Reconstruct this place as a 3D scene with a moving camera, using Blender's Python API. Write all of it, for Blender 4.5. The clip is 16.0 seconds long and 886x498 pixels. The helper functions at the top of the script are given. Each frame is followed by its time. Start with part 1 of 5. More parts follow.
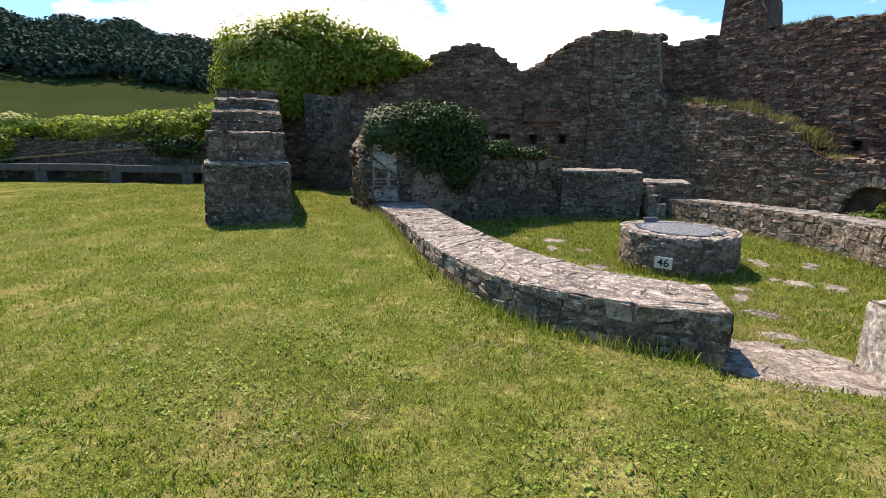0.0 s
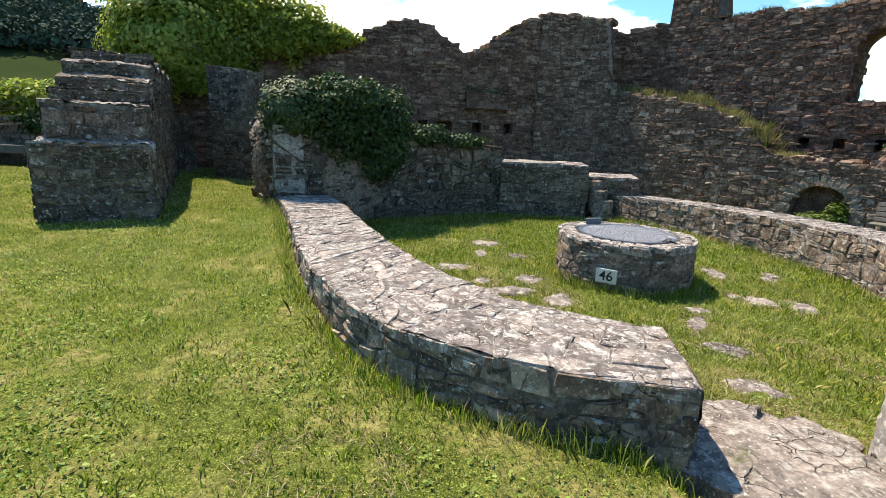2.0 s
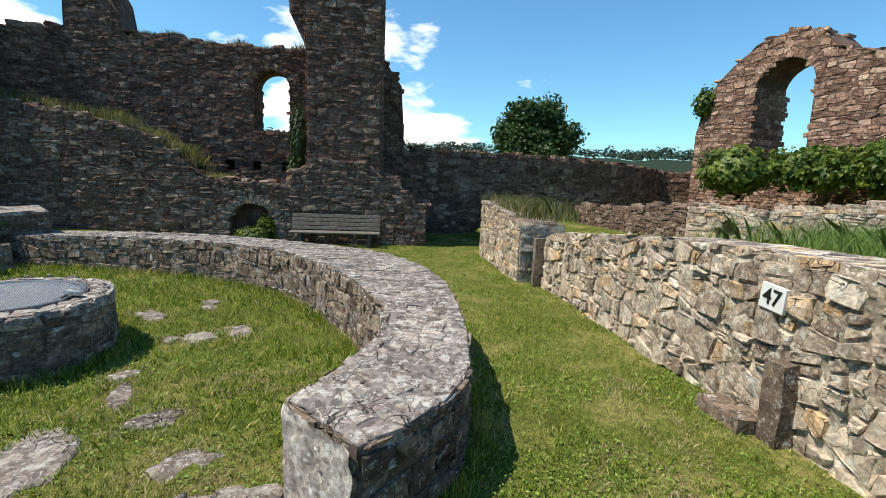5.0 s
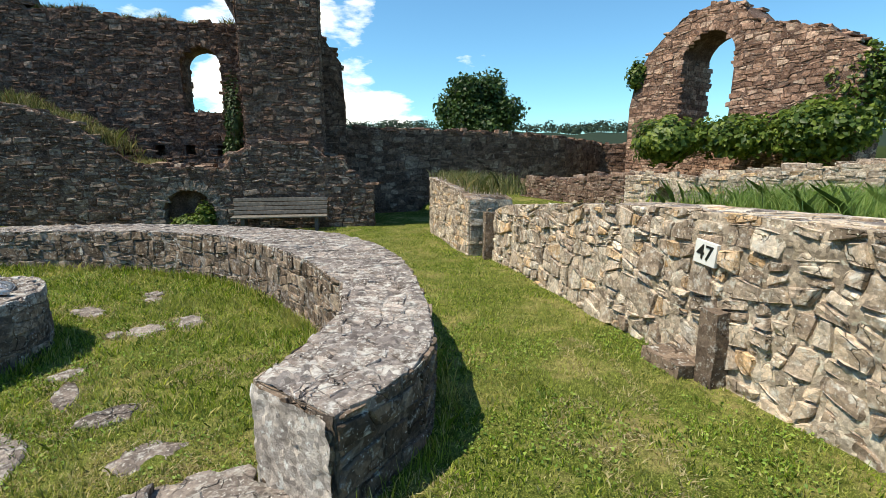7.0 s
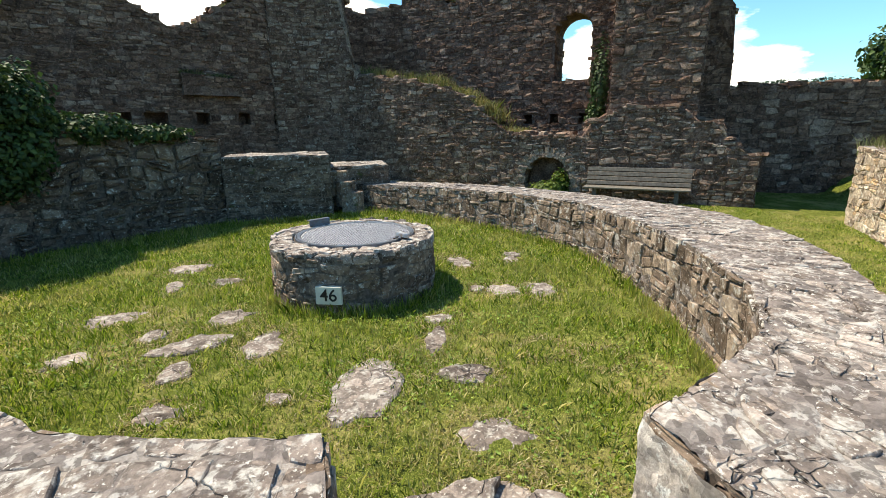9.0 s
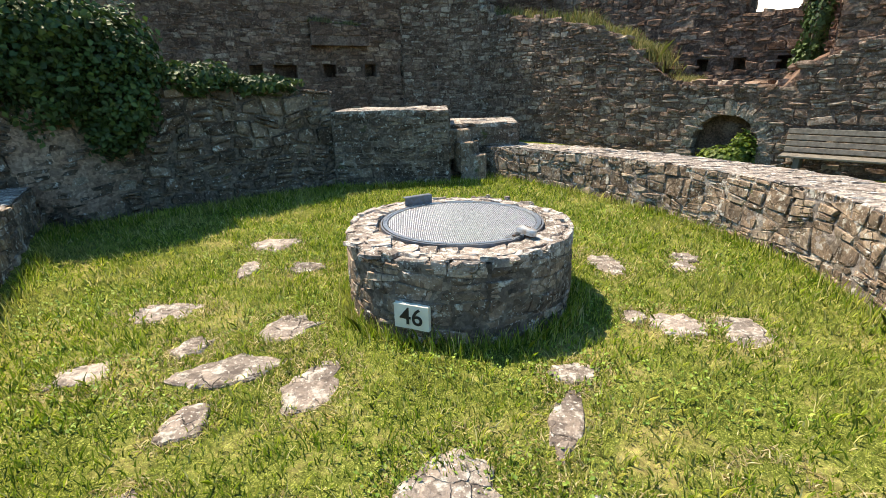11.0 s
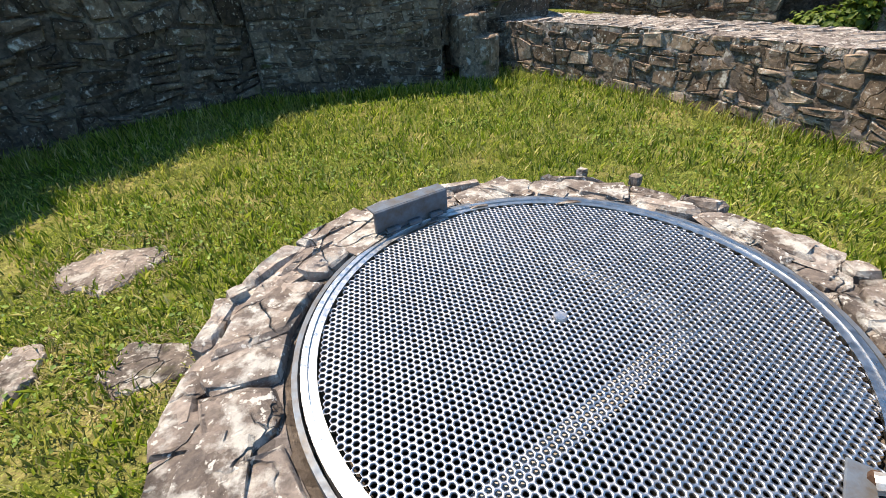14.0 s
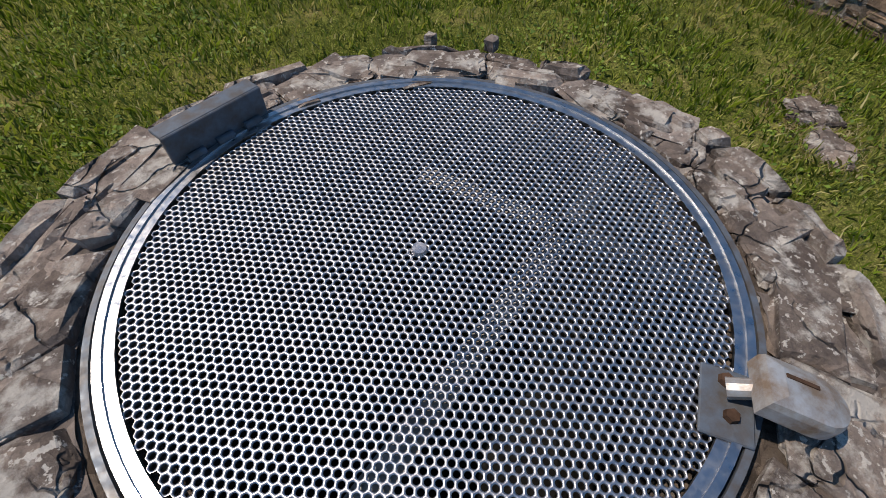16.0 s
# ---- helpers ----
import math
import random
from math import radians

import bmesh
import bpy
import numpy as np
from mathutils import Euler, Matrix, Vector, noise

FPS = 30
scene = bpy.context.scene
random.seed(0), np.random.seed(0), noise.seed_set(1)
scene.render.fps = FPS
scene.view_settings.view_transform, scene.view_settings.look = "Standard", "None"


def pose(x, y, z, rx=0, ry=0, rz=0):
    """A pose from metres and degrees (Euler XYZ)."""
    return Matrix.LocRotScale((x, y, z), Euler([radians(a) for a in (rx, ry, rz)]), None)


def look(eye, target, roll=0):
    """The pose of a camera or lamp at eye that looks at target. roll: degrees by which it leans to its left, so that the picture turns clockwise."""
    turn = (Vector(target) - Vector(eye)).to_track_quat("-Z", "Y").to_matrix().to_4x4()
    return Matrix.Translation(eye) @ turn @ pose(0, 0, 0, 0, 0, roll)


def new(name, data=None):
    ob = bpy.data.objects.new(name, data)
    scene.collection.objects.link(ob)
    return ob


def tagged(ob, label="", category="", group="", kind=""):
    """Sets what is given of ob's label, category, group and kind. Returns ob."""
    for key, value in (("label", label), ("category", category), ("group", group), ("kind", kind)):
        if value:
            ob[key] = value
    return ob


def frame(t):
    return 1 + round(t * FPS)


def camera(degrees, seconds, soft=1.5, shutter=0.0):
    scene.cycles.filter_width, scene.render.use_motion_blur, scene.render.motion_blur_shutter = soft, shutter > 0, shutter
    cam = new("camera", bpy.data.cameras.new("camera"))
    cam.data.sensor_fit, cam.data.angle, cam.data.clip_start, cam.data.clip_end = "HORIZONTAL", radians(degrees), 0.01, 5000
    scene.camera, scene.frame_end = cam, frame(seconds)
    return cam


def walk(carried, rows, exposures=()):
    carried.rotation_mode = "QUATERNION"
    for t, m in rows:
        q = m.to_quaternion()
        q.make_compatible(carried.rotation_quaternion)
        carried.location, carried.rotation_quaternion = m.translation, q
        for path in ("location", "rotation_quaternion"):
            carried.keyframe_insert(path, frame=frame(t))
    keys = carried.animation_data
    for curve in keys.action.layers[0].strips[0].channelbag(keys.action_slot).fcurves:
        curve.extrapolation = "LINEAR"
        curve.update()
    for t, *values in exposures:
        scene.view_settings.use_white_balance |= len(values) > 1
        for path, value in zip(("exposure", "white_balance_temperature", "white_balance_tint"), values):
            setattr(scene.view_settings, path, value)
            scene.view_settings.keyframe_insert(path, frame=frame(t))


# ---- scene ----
cam = camera(87.0, 16.0, soft=0.8)
PATH = [
    (0, (0.167, 0.045, 1.438), (0.123, 1.995, 0.995), 0.7),
    (0.5, (0.121, 0.344, 1.402), (-0.088, 2.279, 0.943), 1.8),
    (1, (0.234, 0.686, 1.391), (0.009, 2.619, 0.929), 1.1),
    (1.5, (0.547, 1.031, 1.369), (0.461, 2.974, 0.9), 1.2),
    (2, (0.804, 1.351, 1.343), (0.946, 3.288, 0.868), 2.3),
    (2.5, (1.08, 1.626, 1.362), (1.505, 3.525, 0.903), 2.6),
    (3, (1.374, 1.774, 1.369), (2.108, 3.582, 0.93), 2.6),
    (3.5, (1.491, 1.844, 1.386), (2.534, 3.498, 0.963), 3.1),
    (4, (1.541, 1.835, 1.405), (2.901, 3.252, 1.026), 2.5),
    (4.5, (1.585, 1.777, 1.411), (3.166, 2.954, 1.071), 2.1),
    (5, (1.615, 1.71, 1.417), (3.386, 2.587, 1.108), 2.2),
    (5.2, (1.621, 1.681, 1.42), (3.439, 2.457, 1.118), 2.2),
    (5.7, (1.612, 1.655, 1.440), (3.500, 2.232, 1.120), 2.0),
    (6.25, (1.590, 1.675, 1.425), (3.500, 2.151, 1.071), 1.4),
    (6.8, (1.550, 1.715, 1.400), (3.422, 2.305, 1.018), 0.6),
    (7.3, (1.539, 1.793, 1.362), (3.318, 2.614, 0.961), -0.1),
    (7.5, (1.525, 1.837, 1.353), (3.236, 2.79, 0.946), -0.3),
    (8, (1.663, 1.954, 1.308), (3.141, 3.225, 0.861), -0.3),
    (8.5, (1.833, 2.11, 1.293), (3.033, 3.639, 0.824), -1.0),
    (9, (1.91, 2.387, 1.254), (2.872, 4.069, 0.757), -0.8),
    (9.2, (1.953, 2.492, 1.241), (2.836, 4.21, 0.721), -1.1),
    (10.2, (2.250, 3.060, 1.205), (2.859, 4.869, 0.607), -1.0),
    (11.3, (2.525, 3.795, 1.148), (2.932, 5.627, 0.457), -0.7),
    (11.5, (2.525, 3.909, 1.118), (2.914, 5.738, 0.409), 0.0),
    (12, (2.547, 4.379, 1.104), (2.857, 6.221, 0.389), -0.7),
    (12.5, (2.563, 4.862, 1.083), (2.858, 6.712, 0.383), -0.8),
    (13, (2.646, 5.26, 1.03), (3.048, 7.071, 0.283), -1.0),
    (13.5, (2.809, 5.661, 1.015), (3.257, 7.416, 0.166), -2.0),
    (14, (2.928, 6.016, 0.974), (3.386, 7.617, -0.134), -3.0),
    (14.5, (2.993, 6.188, 0.889), (3.468, 7.481, -0.561), -4.5),
    (15, (3.079, 6.239, 0.856), (3.507, 7.104, -0.895), -2.1),
    (15.5, (3.138, 6.254, 0.866), (3.634, 7.01, -0.918), 3.0),
    (16, (3.099, 6.208, 0.966), (3.802, 7.212, -0.614), 1.0),
]
EXPOSURES = [(0.0, 0.6, 8000, 15), (1.0, 0.5, 7800, 11), (2.0, 0.78, 7700, 10), (3.5, 0.5, 7500, 8), (5.0, 0.24, 7150, 6), (7.5, 0.4, 7500, 6), (9.0, 0.68, 7900, 7),
             (11.5, 1.2, 8500, 10), (12.5, 1.3, 8500, 11), (13.5, 1.05, 8050, 11), (14.0, 0.75, 7900, 12), (15.0, 0.12, 7500, 13), (15.5, -0.1, 7350, 13), (16.0, -0.5, 7400, 15)]
walk(cam, [(t, look(eye, target, roll)) for t, eye, target, roll in PATH], EXPOSURES)

# ---- sky and sun ----
SKY_STRENGTH, SUN_STRENGTH, CLOUD_SHIFT = 0.105, 5.0, (0.3, 0.1, 0.0)

SUN_FROM = Vector((-0.31, 0.39, 0.867)).normalized()
world = bpy.data.worlds.new("sky_world")
scene.world = world
world.use_nodes = True
wn, wl = world.node_tree.nodes, world.node_tree.links
sky = wn.new("ShaderNodeTexSky")
sky.sky_type, sky.sun_disc = "NISHITA", False
sky.sun_elevation, sky.sun_rotation = math.asin(SUN_FROM.z), math.atan2(SUN_FROM.x, SUN_FROM.y)
sky.air_density, sky.dust_density, sky.ozone_density = 1.0, 0.15, 3.5
# fair-weather clouds: noise on the sky dome, flattened towards the horizon
wtc = wn.new("ShaderNodeTexCoord")
wmap = wn.new("ShaderNodeMapping")
wmap.inputs["Scale"].default_value = (1.0, 1.0, 2.6)
wmap.inputs["Location"].default_value = CLOUD_SHIFT
wnoise = wn.new("ShaderNodeTexNoise")
wnoise.inputs["Scale"].default_value, wnoise.inputs["Detail"].default_value, wnoise.inputs["Roughness"].default_value = 3.2, 8.0, 0.55
wramp = wn.new("ShaderNodeValToRGB")
wramp.color_ramp.elements[0].position, wramp.color_ramp.elements[1].position = 0.52, 0.6
wmix = wn.new("ShaderNodeMix")
wmix.data_type = "RGBA"
wmix.inputs["B"].default_value = (14.0, 14.2, 14.4, 1)
bg = wn["Background"]
bg.inputs["Strength"].default_value = SKY_STRENGTH
wl.new(wtc.outputs["Generated"], wmap.inputs["Vector"])
wl.new(wmap.outputs["Vector"], wnoise.inputs["Vector"])
# cloud cover thickens to the north and down to the horizon
wdot = wn.new("ShaderNodeVectorMath")
wdot.operation = "DOT_PRODUCT"
wdot.inputs[1].default_value = (0.0, 0.25, -0.7)
wadd = wn.new("ShaderNodeMath")
wadd.operation = "ADD"
wl.new(wtc.outputs["Generated"], wdot.inputs[0])
wl.new(wdot.outputs["Value"], wadd.inputs[0])
wl.new(wnoise.outputs["Fac"], wadd.inputs[1])
wl.new(wadd.outputs["Value"], wramp.inputs["Fac"])
wl.new(wramp.outputs["Color"], wmix.inputs["Factor"])
wtint = wn.new("ShaderNodeMix")
wtint.data_type, wtint.blend_type = "RGBA", "MULTIPLY"
wtint.inputs["Factor"].default_value = 1.0
wtint.inputs["B"].default_value = (0.82, 1.36, 1.6, 1)
wl.new(sky.outputs["Color"], wtint.inputs["A"])
wl.new(wtint.outputs["Result"], wmix.inputs["A"])
wl.new(wmix.outputs["Result"], bg.inputs["Color"])
sun = new("sun", bpy.data.lights.new("sun", "SUN"))
sun.data.energy, sun.data.angle, sun.data.color = SUN_STRENGTH, radians(0.53), (1.0, 0.95, 0.87)
sun.matrix_world = look((0, 0, 30), Vector((0, 0, 30)) - SUN_FROM)

# ---- materials ----


def material(name, rough=0.85, metal=0.0):
    m = bpy.data.materials.new(name)
    m.use_nodes = True
    b = m.node_tree.nodes["Principled BSDF"]
    b.inputs["Roughness"].default_value, b.inputs["Metallic"].default_value = rough, metal
    b.inputs["Specular IOR Level"].default_value = 0.15 if rough >= 0.8 else 0.4
    return m, m.node_tree.nodes, m.node_tree.links, b


def noise_node(n, l, src, scale, detail=4.0, rough=0.55):
    t = n.new("ShaderNodeTexNoise")
    t.inputs["Scale"].default_value, t.inputs["Detail"].default_value, t.inputs["Roughness"].default_value = scale, detail, rough
    l.new(src, t.inputs["Vector"])
    return t.outputs["Fac"]


def ramp_node(n, l, fac, stops):
    r = n.new("ShaderNodeValToRGB")
    e = r.color_ramp.elements
    while len(e) < len(stops):
        e.new(0.5)
    for el, (p, c) in zip(e, stops):
        el.position, el.color = p, (*c, 1) if len(c) == 3 else c
    l.new(fac, r.inputs["Fac"])
    return r.outputs["Color"]


def mix_node(n, l, fac, a, b, mode="MIX"):
    x = n.new("ShaderNodeMix")
    x.data_type, x.blend_type = "RGBA", mode
    for key, v in (("Factor", fac), ("A", a), ("B", b)):
        if isinstance(v, (int, float)):
            x.inputs[key].default_value = v
        elif isinstance(v, tuple):
            x.inputs[key].default_value = (*v, 1)
        else:
            l.new(v, x.inputs[key])
    return x.outputs["Result"]


def bump_node(n, l, height, strength, dist):
    b = n.new("ShaderNodeBump")
    b.inputs["Strength"].default_value, b.inputs["Distance"].default_value = strength, dist
    l.new(height, b.inputs["Height"])
    return b.outputs["Normal"]


def black_white(lo, hi):
    return [(lo, (0, 0, 0)), (hi, (1, 1, 1))]


def stone_material(name, stops, lichen, lichen_colour=(0.52, 0.5, 0.46), island=False, moss=0.0):
    """Weathered rubble: a tone for each stone, stains, grain, lichen and relief."""
    m, n, l, b = material(name, 0.9)
    pos = n.new("ShaderNodeNewGeometry")
    p = pos.outputs["Position"]
    rnd = pos.outputs["Random Per Island"] if island else n.new("ShaderNodeObjectInfo").outputs["Random"]
    tone = ramp_node(n, l, rnd, stops)
    stain = ramp_node(n, l, noise_node(n, l, p, 2.2, 5), [(0.3, (0.62, 0.6, 0.58)), (0.7, (1.2, 1.16, 1.12))])
    tone = mix_node(n, l, 1.0, tone, stain, "MULTIPLY")
    grain_f = noise_node(n, l, p, 38, 6, 0.7)
    grain = ramp_node(n, l, grain_f, [(0.3, (0.55, 0.55, 0.56)), (0.7, (1.4, 1.38, 1.34))])
    tone = mix_node(n, l, 1.0, tone, grain, "MULTIPLY")
    # broken patches: flaked bedding, paler and darker pieces a hand wide
    warp = n.new("ShaderNodeVectorMath")
    warp.operation = "MULTIPLY_ADD"
    wob = n.new("ShaderNodeTexNoise")
    wob.inputs["Scale"].default_value, wob.inputs["Detail"].default_value = 6.0, 4.0
    l.new(p, wob.inputs["Vector"])
    l.new(wob.outputs["Color"], warp.inputs[0])
    warp.inputs[1].default_value = (0.16, 0.16, 0.16)
    l.new(p, warp.inputs[2])
    flake = n.new("ShaderNodeTexVoronoi")
    flake.inputs["Scale"].default_value, flake.inputs["Randomness"].default_value = 15.0, 1.0
    l.new(warp.outputs["Vector"], flake.inputs["Vector"])
    piece = n.new("ShaderNodeSeparateColor")
    l.new(flake.outputs["Color"], piece.inputs["Color"])
    tone = mix_node(n, l, 1.0, tone, ramp_node(n, l, piece.outputs["Red"], [(0.0, (0.68, 0.66, 0.65)), (0.5, (1.0, 1.0, 1.0)), (1.0, (1.42, 1.4, 1.36))]), "MULTIPLY")
    crev = n.new("ShaderNodeTexVoronoi")
    crev.feature = "DISTANCE_TO_EDGE"
    crev.inputs["Scale"].default_value = 7.5
    l.new(warp.outputs["Vector"], crev.inputs["Vector"])
    crevice = ramp_node(n, l, crev.outputs["Distance"], [(0.0, (1, 1, 1)), (0.03, (0, 0, 0))])
    crevice = mix_node(n, l, 1.0, crevice, ramp_node(n, l, noise_node(n, l, p, 4.3, 3), black_white(0.47, 0.6)), "MULTIPLY")
    tone = mix_node(n, l, mix_node(n, l, 1.0, crevice, (0.5, 0.5, 0.5), "MULTIPLY"), tone, (0.03, 0.027, 0.024))
    spots = ramp_node(n, l, noise_node(n, l, p, 13, 7, 0.68), black_white(0.62 - 0.14 * lichen, 0.7 - 0.1 * lichen))
    tone = mix_node(n, l, spots, tone, lichen_colour)
    specks = ramp_node(n, l, noise_node(n, l, p, 55, 4, 0.6), black_white(0.66 - 0.08 * lichen, 0.7 - 0.08 * lichen))
    tone = mix_node(n, l, specks, tone, tuple(min(0.75, 1.15 * v) for v in lichen_colour))
    dark = ramp_node(n, l, noise_node(n, l, p, 5.5, 6, 0.65), black_white(0.58, 0.68))
    tone = mix_node(n, l, dark, tone, mix_node(n, l, 1.0, tone, (0.42, 0.42, 0.42), "MULTIPLY"))
    if moss:
        mossy = ramp_node(n, l, noise_node(n, l, p, 3.1, 6, 0.6), black_white(0.66 - 0.1 * moss, 0.74 - 0.1 * moss))
        tone = mix_node(n, l, mossy, tone, (0.07, 0.085, 0.025))
    l.new(tone, b.inputs["Base Color"])
    h = mix_node(n, l, 0.5, noise_node(n, l, p, 24, 9, 0.72), noise_node(n, l, p, 7, 5, 0.6))
    h = mix_node(n, l, 0.25, h, piece.outputs["Green"])
    h = mix_node(n, l, crevice, h, (0.0, 0.0, 0.0))
    l.new(bump_node(n, l, h, 1.0, 0.04), b.inputs["Normal"])
    return m


GREY = [(0.0, (0.11, 0.083, 0.065)), (0.35, (0.19, 0.147, 0.118)), (0.7, (0.26, 0.198, 0.155)), (1.0, (0.35, 0.29, 0.24))]
TOPS = [(0.0, (0.2, 0.17, 0.157)), (0.5, (0.27, 0.233, 0.216)), (1.0, (0.345, 0.303, 0.284))]
RED = [(0.0, (0.1, 0.06, 0.047)), (0.4, (0.19, 0.118, 0.09)), (0.75, (0.275, 0.178, 0.138)), (1.0, (0.36, 0.27, 0.22))]
CREAM = [(0.0, (0.3, 0.235, 0.185)), (0.3, (0.43, 0.355, 0.29)), (0.6, (0.56, 0.475, 0.385)), (0.72, (0.56, 0.38, 0.22)), (0.8, (0.58, 0.48, 0.38)), (1.0, (0.68, 0.62, 0.54))]
ISLAND = {}


def stone_pair(name, stops, *args, **more):
    """One tone for each stone, laid singly or joined."""
    m = stone_material(name, stops, *args, **more)
    ISLAND[name] = stone_material(name + " joined", stops, *args, island=True, **more)
    return m


M_GREY = stone_pair("grey rubble", GREY, 0.42, moss=0.12)
M_TOP = stone_pair("weathered capping", TOPS, 0.85, (0.52, 0.49, 0.45))
M_SLAB = stone_pair("trodden slab", [(p, tuple(0.85 * v for v in c)) for p, c in TOPS], 0.7, (0.45, 0.42, 0.38), moss=0.35)
M_CREAM = stone_pair("cream and ochre rubble", CREAM, 0.55, (0.62, 0.58, 0.52))
# shaded copy of GREY, scaled down for walls turned from the sun; moss patches besides
M_DARK = stone_pair("shade-darkened mossy rubble", [(p, tuple(0.66 * v for v in c)) for p, c in GREY], 0.35, moss=0.25)
M_RED = stone_pair("red brown rubble", RED, 0.2, (0.36, 0.265, 0.215))
# lit copy of RED for the ruin: sunlight put into the colour
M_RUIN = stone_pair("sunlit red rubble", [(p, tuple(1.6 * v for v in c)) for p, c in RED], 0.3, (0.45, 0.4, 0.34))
M_FAR = stone_pair("brown curtain rubble", [(p, c) for p, c in RED], 0.2, (0.28, 0.22, 0.18))
M_TERR = stone_pair("grey brown rubble", [(0.0, (0.1, 0.066, 0.052)), (0.4, (0.195, 0.132, 0.104)), (0.75, (0.26, 0.19, 0.155)), (1.0, (0.36, 0.295, 0.25))], 0.4, (0.42, 0.355, 0.305))


def mortar_material(name, c, patch, lichen=0.7):
    m, n, l, b = material(name, 0.95)
    p = n.new("ShaderNodeNewGeometry").outputs["Position"]
    tone = ramp_node(n, l, noise_node(n, l, p, 3.0, 6, 0.6), [(0.3, tuple(0.6 * v for v in c)), (0.5, c), (0.72, patch)])
    g = noise_node(n, l, p, 30, 7, 0.75)
    tone = mix_node(n, l, 1.0, tone, ramp_node(n, l, g, [(0.3, (0.6, 0.6, 0.6)), (0.7, (1.3, 1.3, 1.3))]), "MULTIPLY")
    chip = n.new("ShaderNodeTexVoronoi")
    chip.inputs["Scale"].default_value = 34.0
    l.new(p, chip.inputs["Vector"])
    part_tone = n.new("ShaderNodeSeparateColor")
    l.new(chip.outputs["Color"], part_tone.inputs["Color"])
    tone = mix_node(n, l, 1.0, tone, ramp_node(n, l, part_tone.outputs["Red"], [(0.0, (0.62, 0.61, 0.6)), (0.6, (1.0, 1.0, 1.0)), (1.0, (1.4, 1.38, 1.34))]), "MULTIPLY")
    crust = ramp_node(n, l, noise_node(n, l, p, 17, 6, 0.66), black_white(0.57, 0.63))
    tone = mix_node(n, l, mix_node(n, l, 1.0, crust, (lichen, lichen, lichen), "MULTIPLY"), tone, tuple(min(0.7, 1.25 * v) for v in patch))
    l.new(tone, b.inputs["Base Color"])
    rise = mix_node(n, l, 0.4, g, part_tone.outputs["Green"])
    l.new(bump_node(n, l, rise, 1.0, 0.03), b.inputs["Normal"])
    return m


M_MORT = mortar_material("grey mortar", (0.15, 0.12, 0.1), (0.3, 0.26, 0.22), 0.45)
M_MORT_T = mortar_material("lichened bedding mortar", (0.24, 0.205, 0.19), (0.44, 0.41, 0.38), 0.9)
M_MORT_L = mortar_material("pale mortar", (0.47, 0.385, 0.3), (0.64, 0.57, 0.48))
M_MORT_R = mortar_material("brown mortar", (0.16, 0.1, 0.078), (0.27, 0.195, 0.16), 0.35)
M_PLASTER = mortar_material("old render", (0.33, 0.3, 0.27), (0.42, 0.39, 0.35), 0.3)
M_PATCH = mortar_material("brown wall render", (0.27, 0.185, 0.14), (0.36, 0.27, 0.215), 0.25)
M_RING = mortar_material("pale niche stone", (0.27, 0.215, 0.175), (0.35, 0.29, 0.24), 0.4)
M_CRUST = mortar_material("white lichen crust", (0.46, 0.41, 0.375), (0.62, 0.58, 0.54), 0.9)


def leaf_material(name, a, b_, c, gloss=0.45, through_light=0.35):
    m, n, l, b = material(name, gloss)
    geo = n.new("ShaderNodeNewGeometry")
    tone = ramp_node(n, l, geo.outputs["Random Per Island"], [(0.0, a), (0.55, b_), (1.0, c)])
    patch = ramp_node(n, l, noise_node(n, l, geo.outputs["Position"], 1.3, 4), [(0.3, (0.7, 0.75, 0.7)), (0.7, (1.25, 1.2, 1.1))])
    tone = mix_node(n, l, 1.0, tone, patch, "MULTIPLY")
    l.new(tone, b.inputs["Base Color"])
    tr = n.new("ShaderNodeBsdfTranslucent")
    l.new(tone, tr.inputs["Color"])
    mx = n.new("ShaderNodeMixShader")
    mx.inputs["Fac"].default_value = through_light
    l.new(b.outputs["BSDF"], mx.inputs[1])
    l.new(tr.outputs["BSDF"], mx.inputs[2])
    l.new(mx.outputs["Shader"], n["Material Output"].inputs["Surface"])
    return m


M_IVY = leaf_material("dark ivy leaf", (0.018, 0.04, 0.012), (0.035, 0.075, 0.02), (0.07, 0.12, 0.03), 0.6, 0.2)
M_VINE = leaf_material("yellow green vine leaf", (0.13, 0.2, 0.03), (0.3, 0.38, 0.06), (0.48, 0.48, 0.13), 0.5, 0.5)
M_BUSH = leaf_material("shrub leaf", (0.04, 0.085, 0.015), (0.11, 0.17, 0.03), (0.22, 0.28, 0.05), 0.5, 0.4)
M_TREE = leaf_material("tree leaf", (0.02, 0.045, 0.012), (0.04, 0.085, 0.02), (0.075, 0.13, 0.03), 0.5, 0.3)
# lighter, bluish green: aerial haze over the far woods mixed into the leaf colour
M_WOODS = leaf_material("haze-tinted woodland foliage", (0.045, 0.07, 0.055), (0.052, 0.08, 0.06), (0.06, 0.088, 0.062), 1.0, 0.0)
M_CLOVER = leaf_material("clover leaf", (0.1, 0.19, 0.03), (0.2, 0.32, 0.05), (0.34, 0.45, 0.1), 0.6, 0.35)
M_TALL = leaf_material("tall bright weed", (0.14, 0.22, 0.05), (0.26, 0.38, 0.09), (0.42, 0.5, 0.18), 0.55, 0.5)


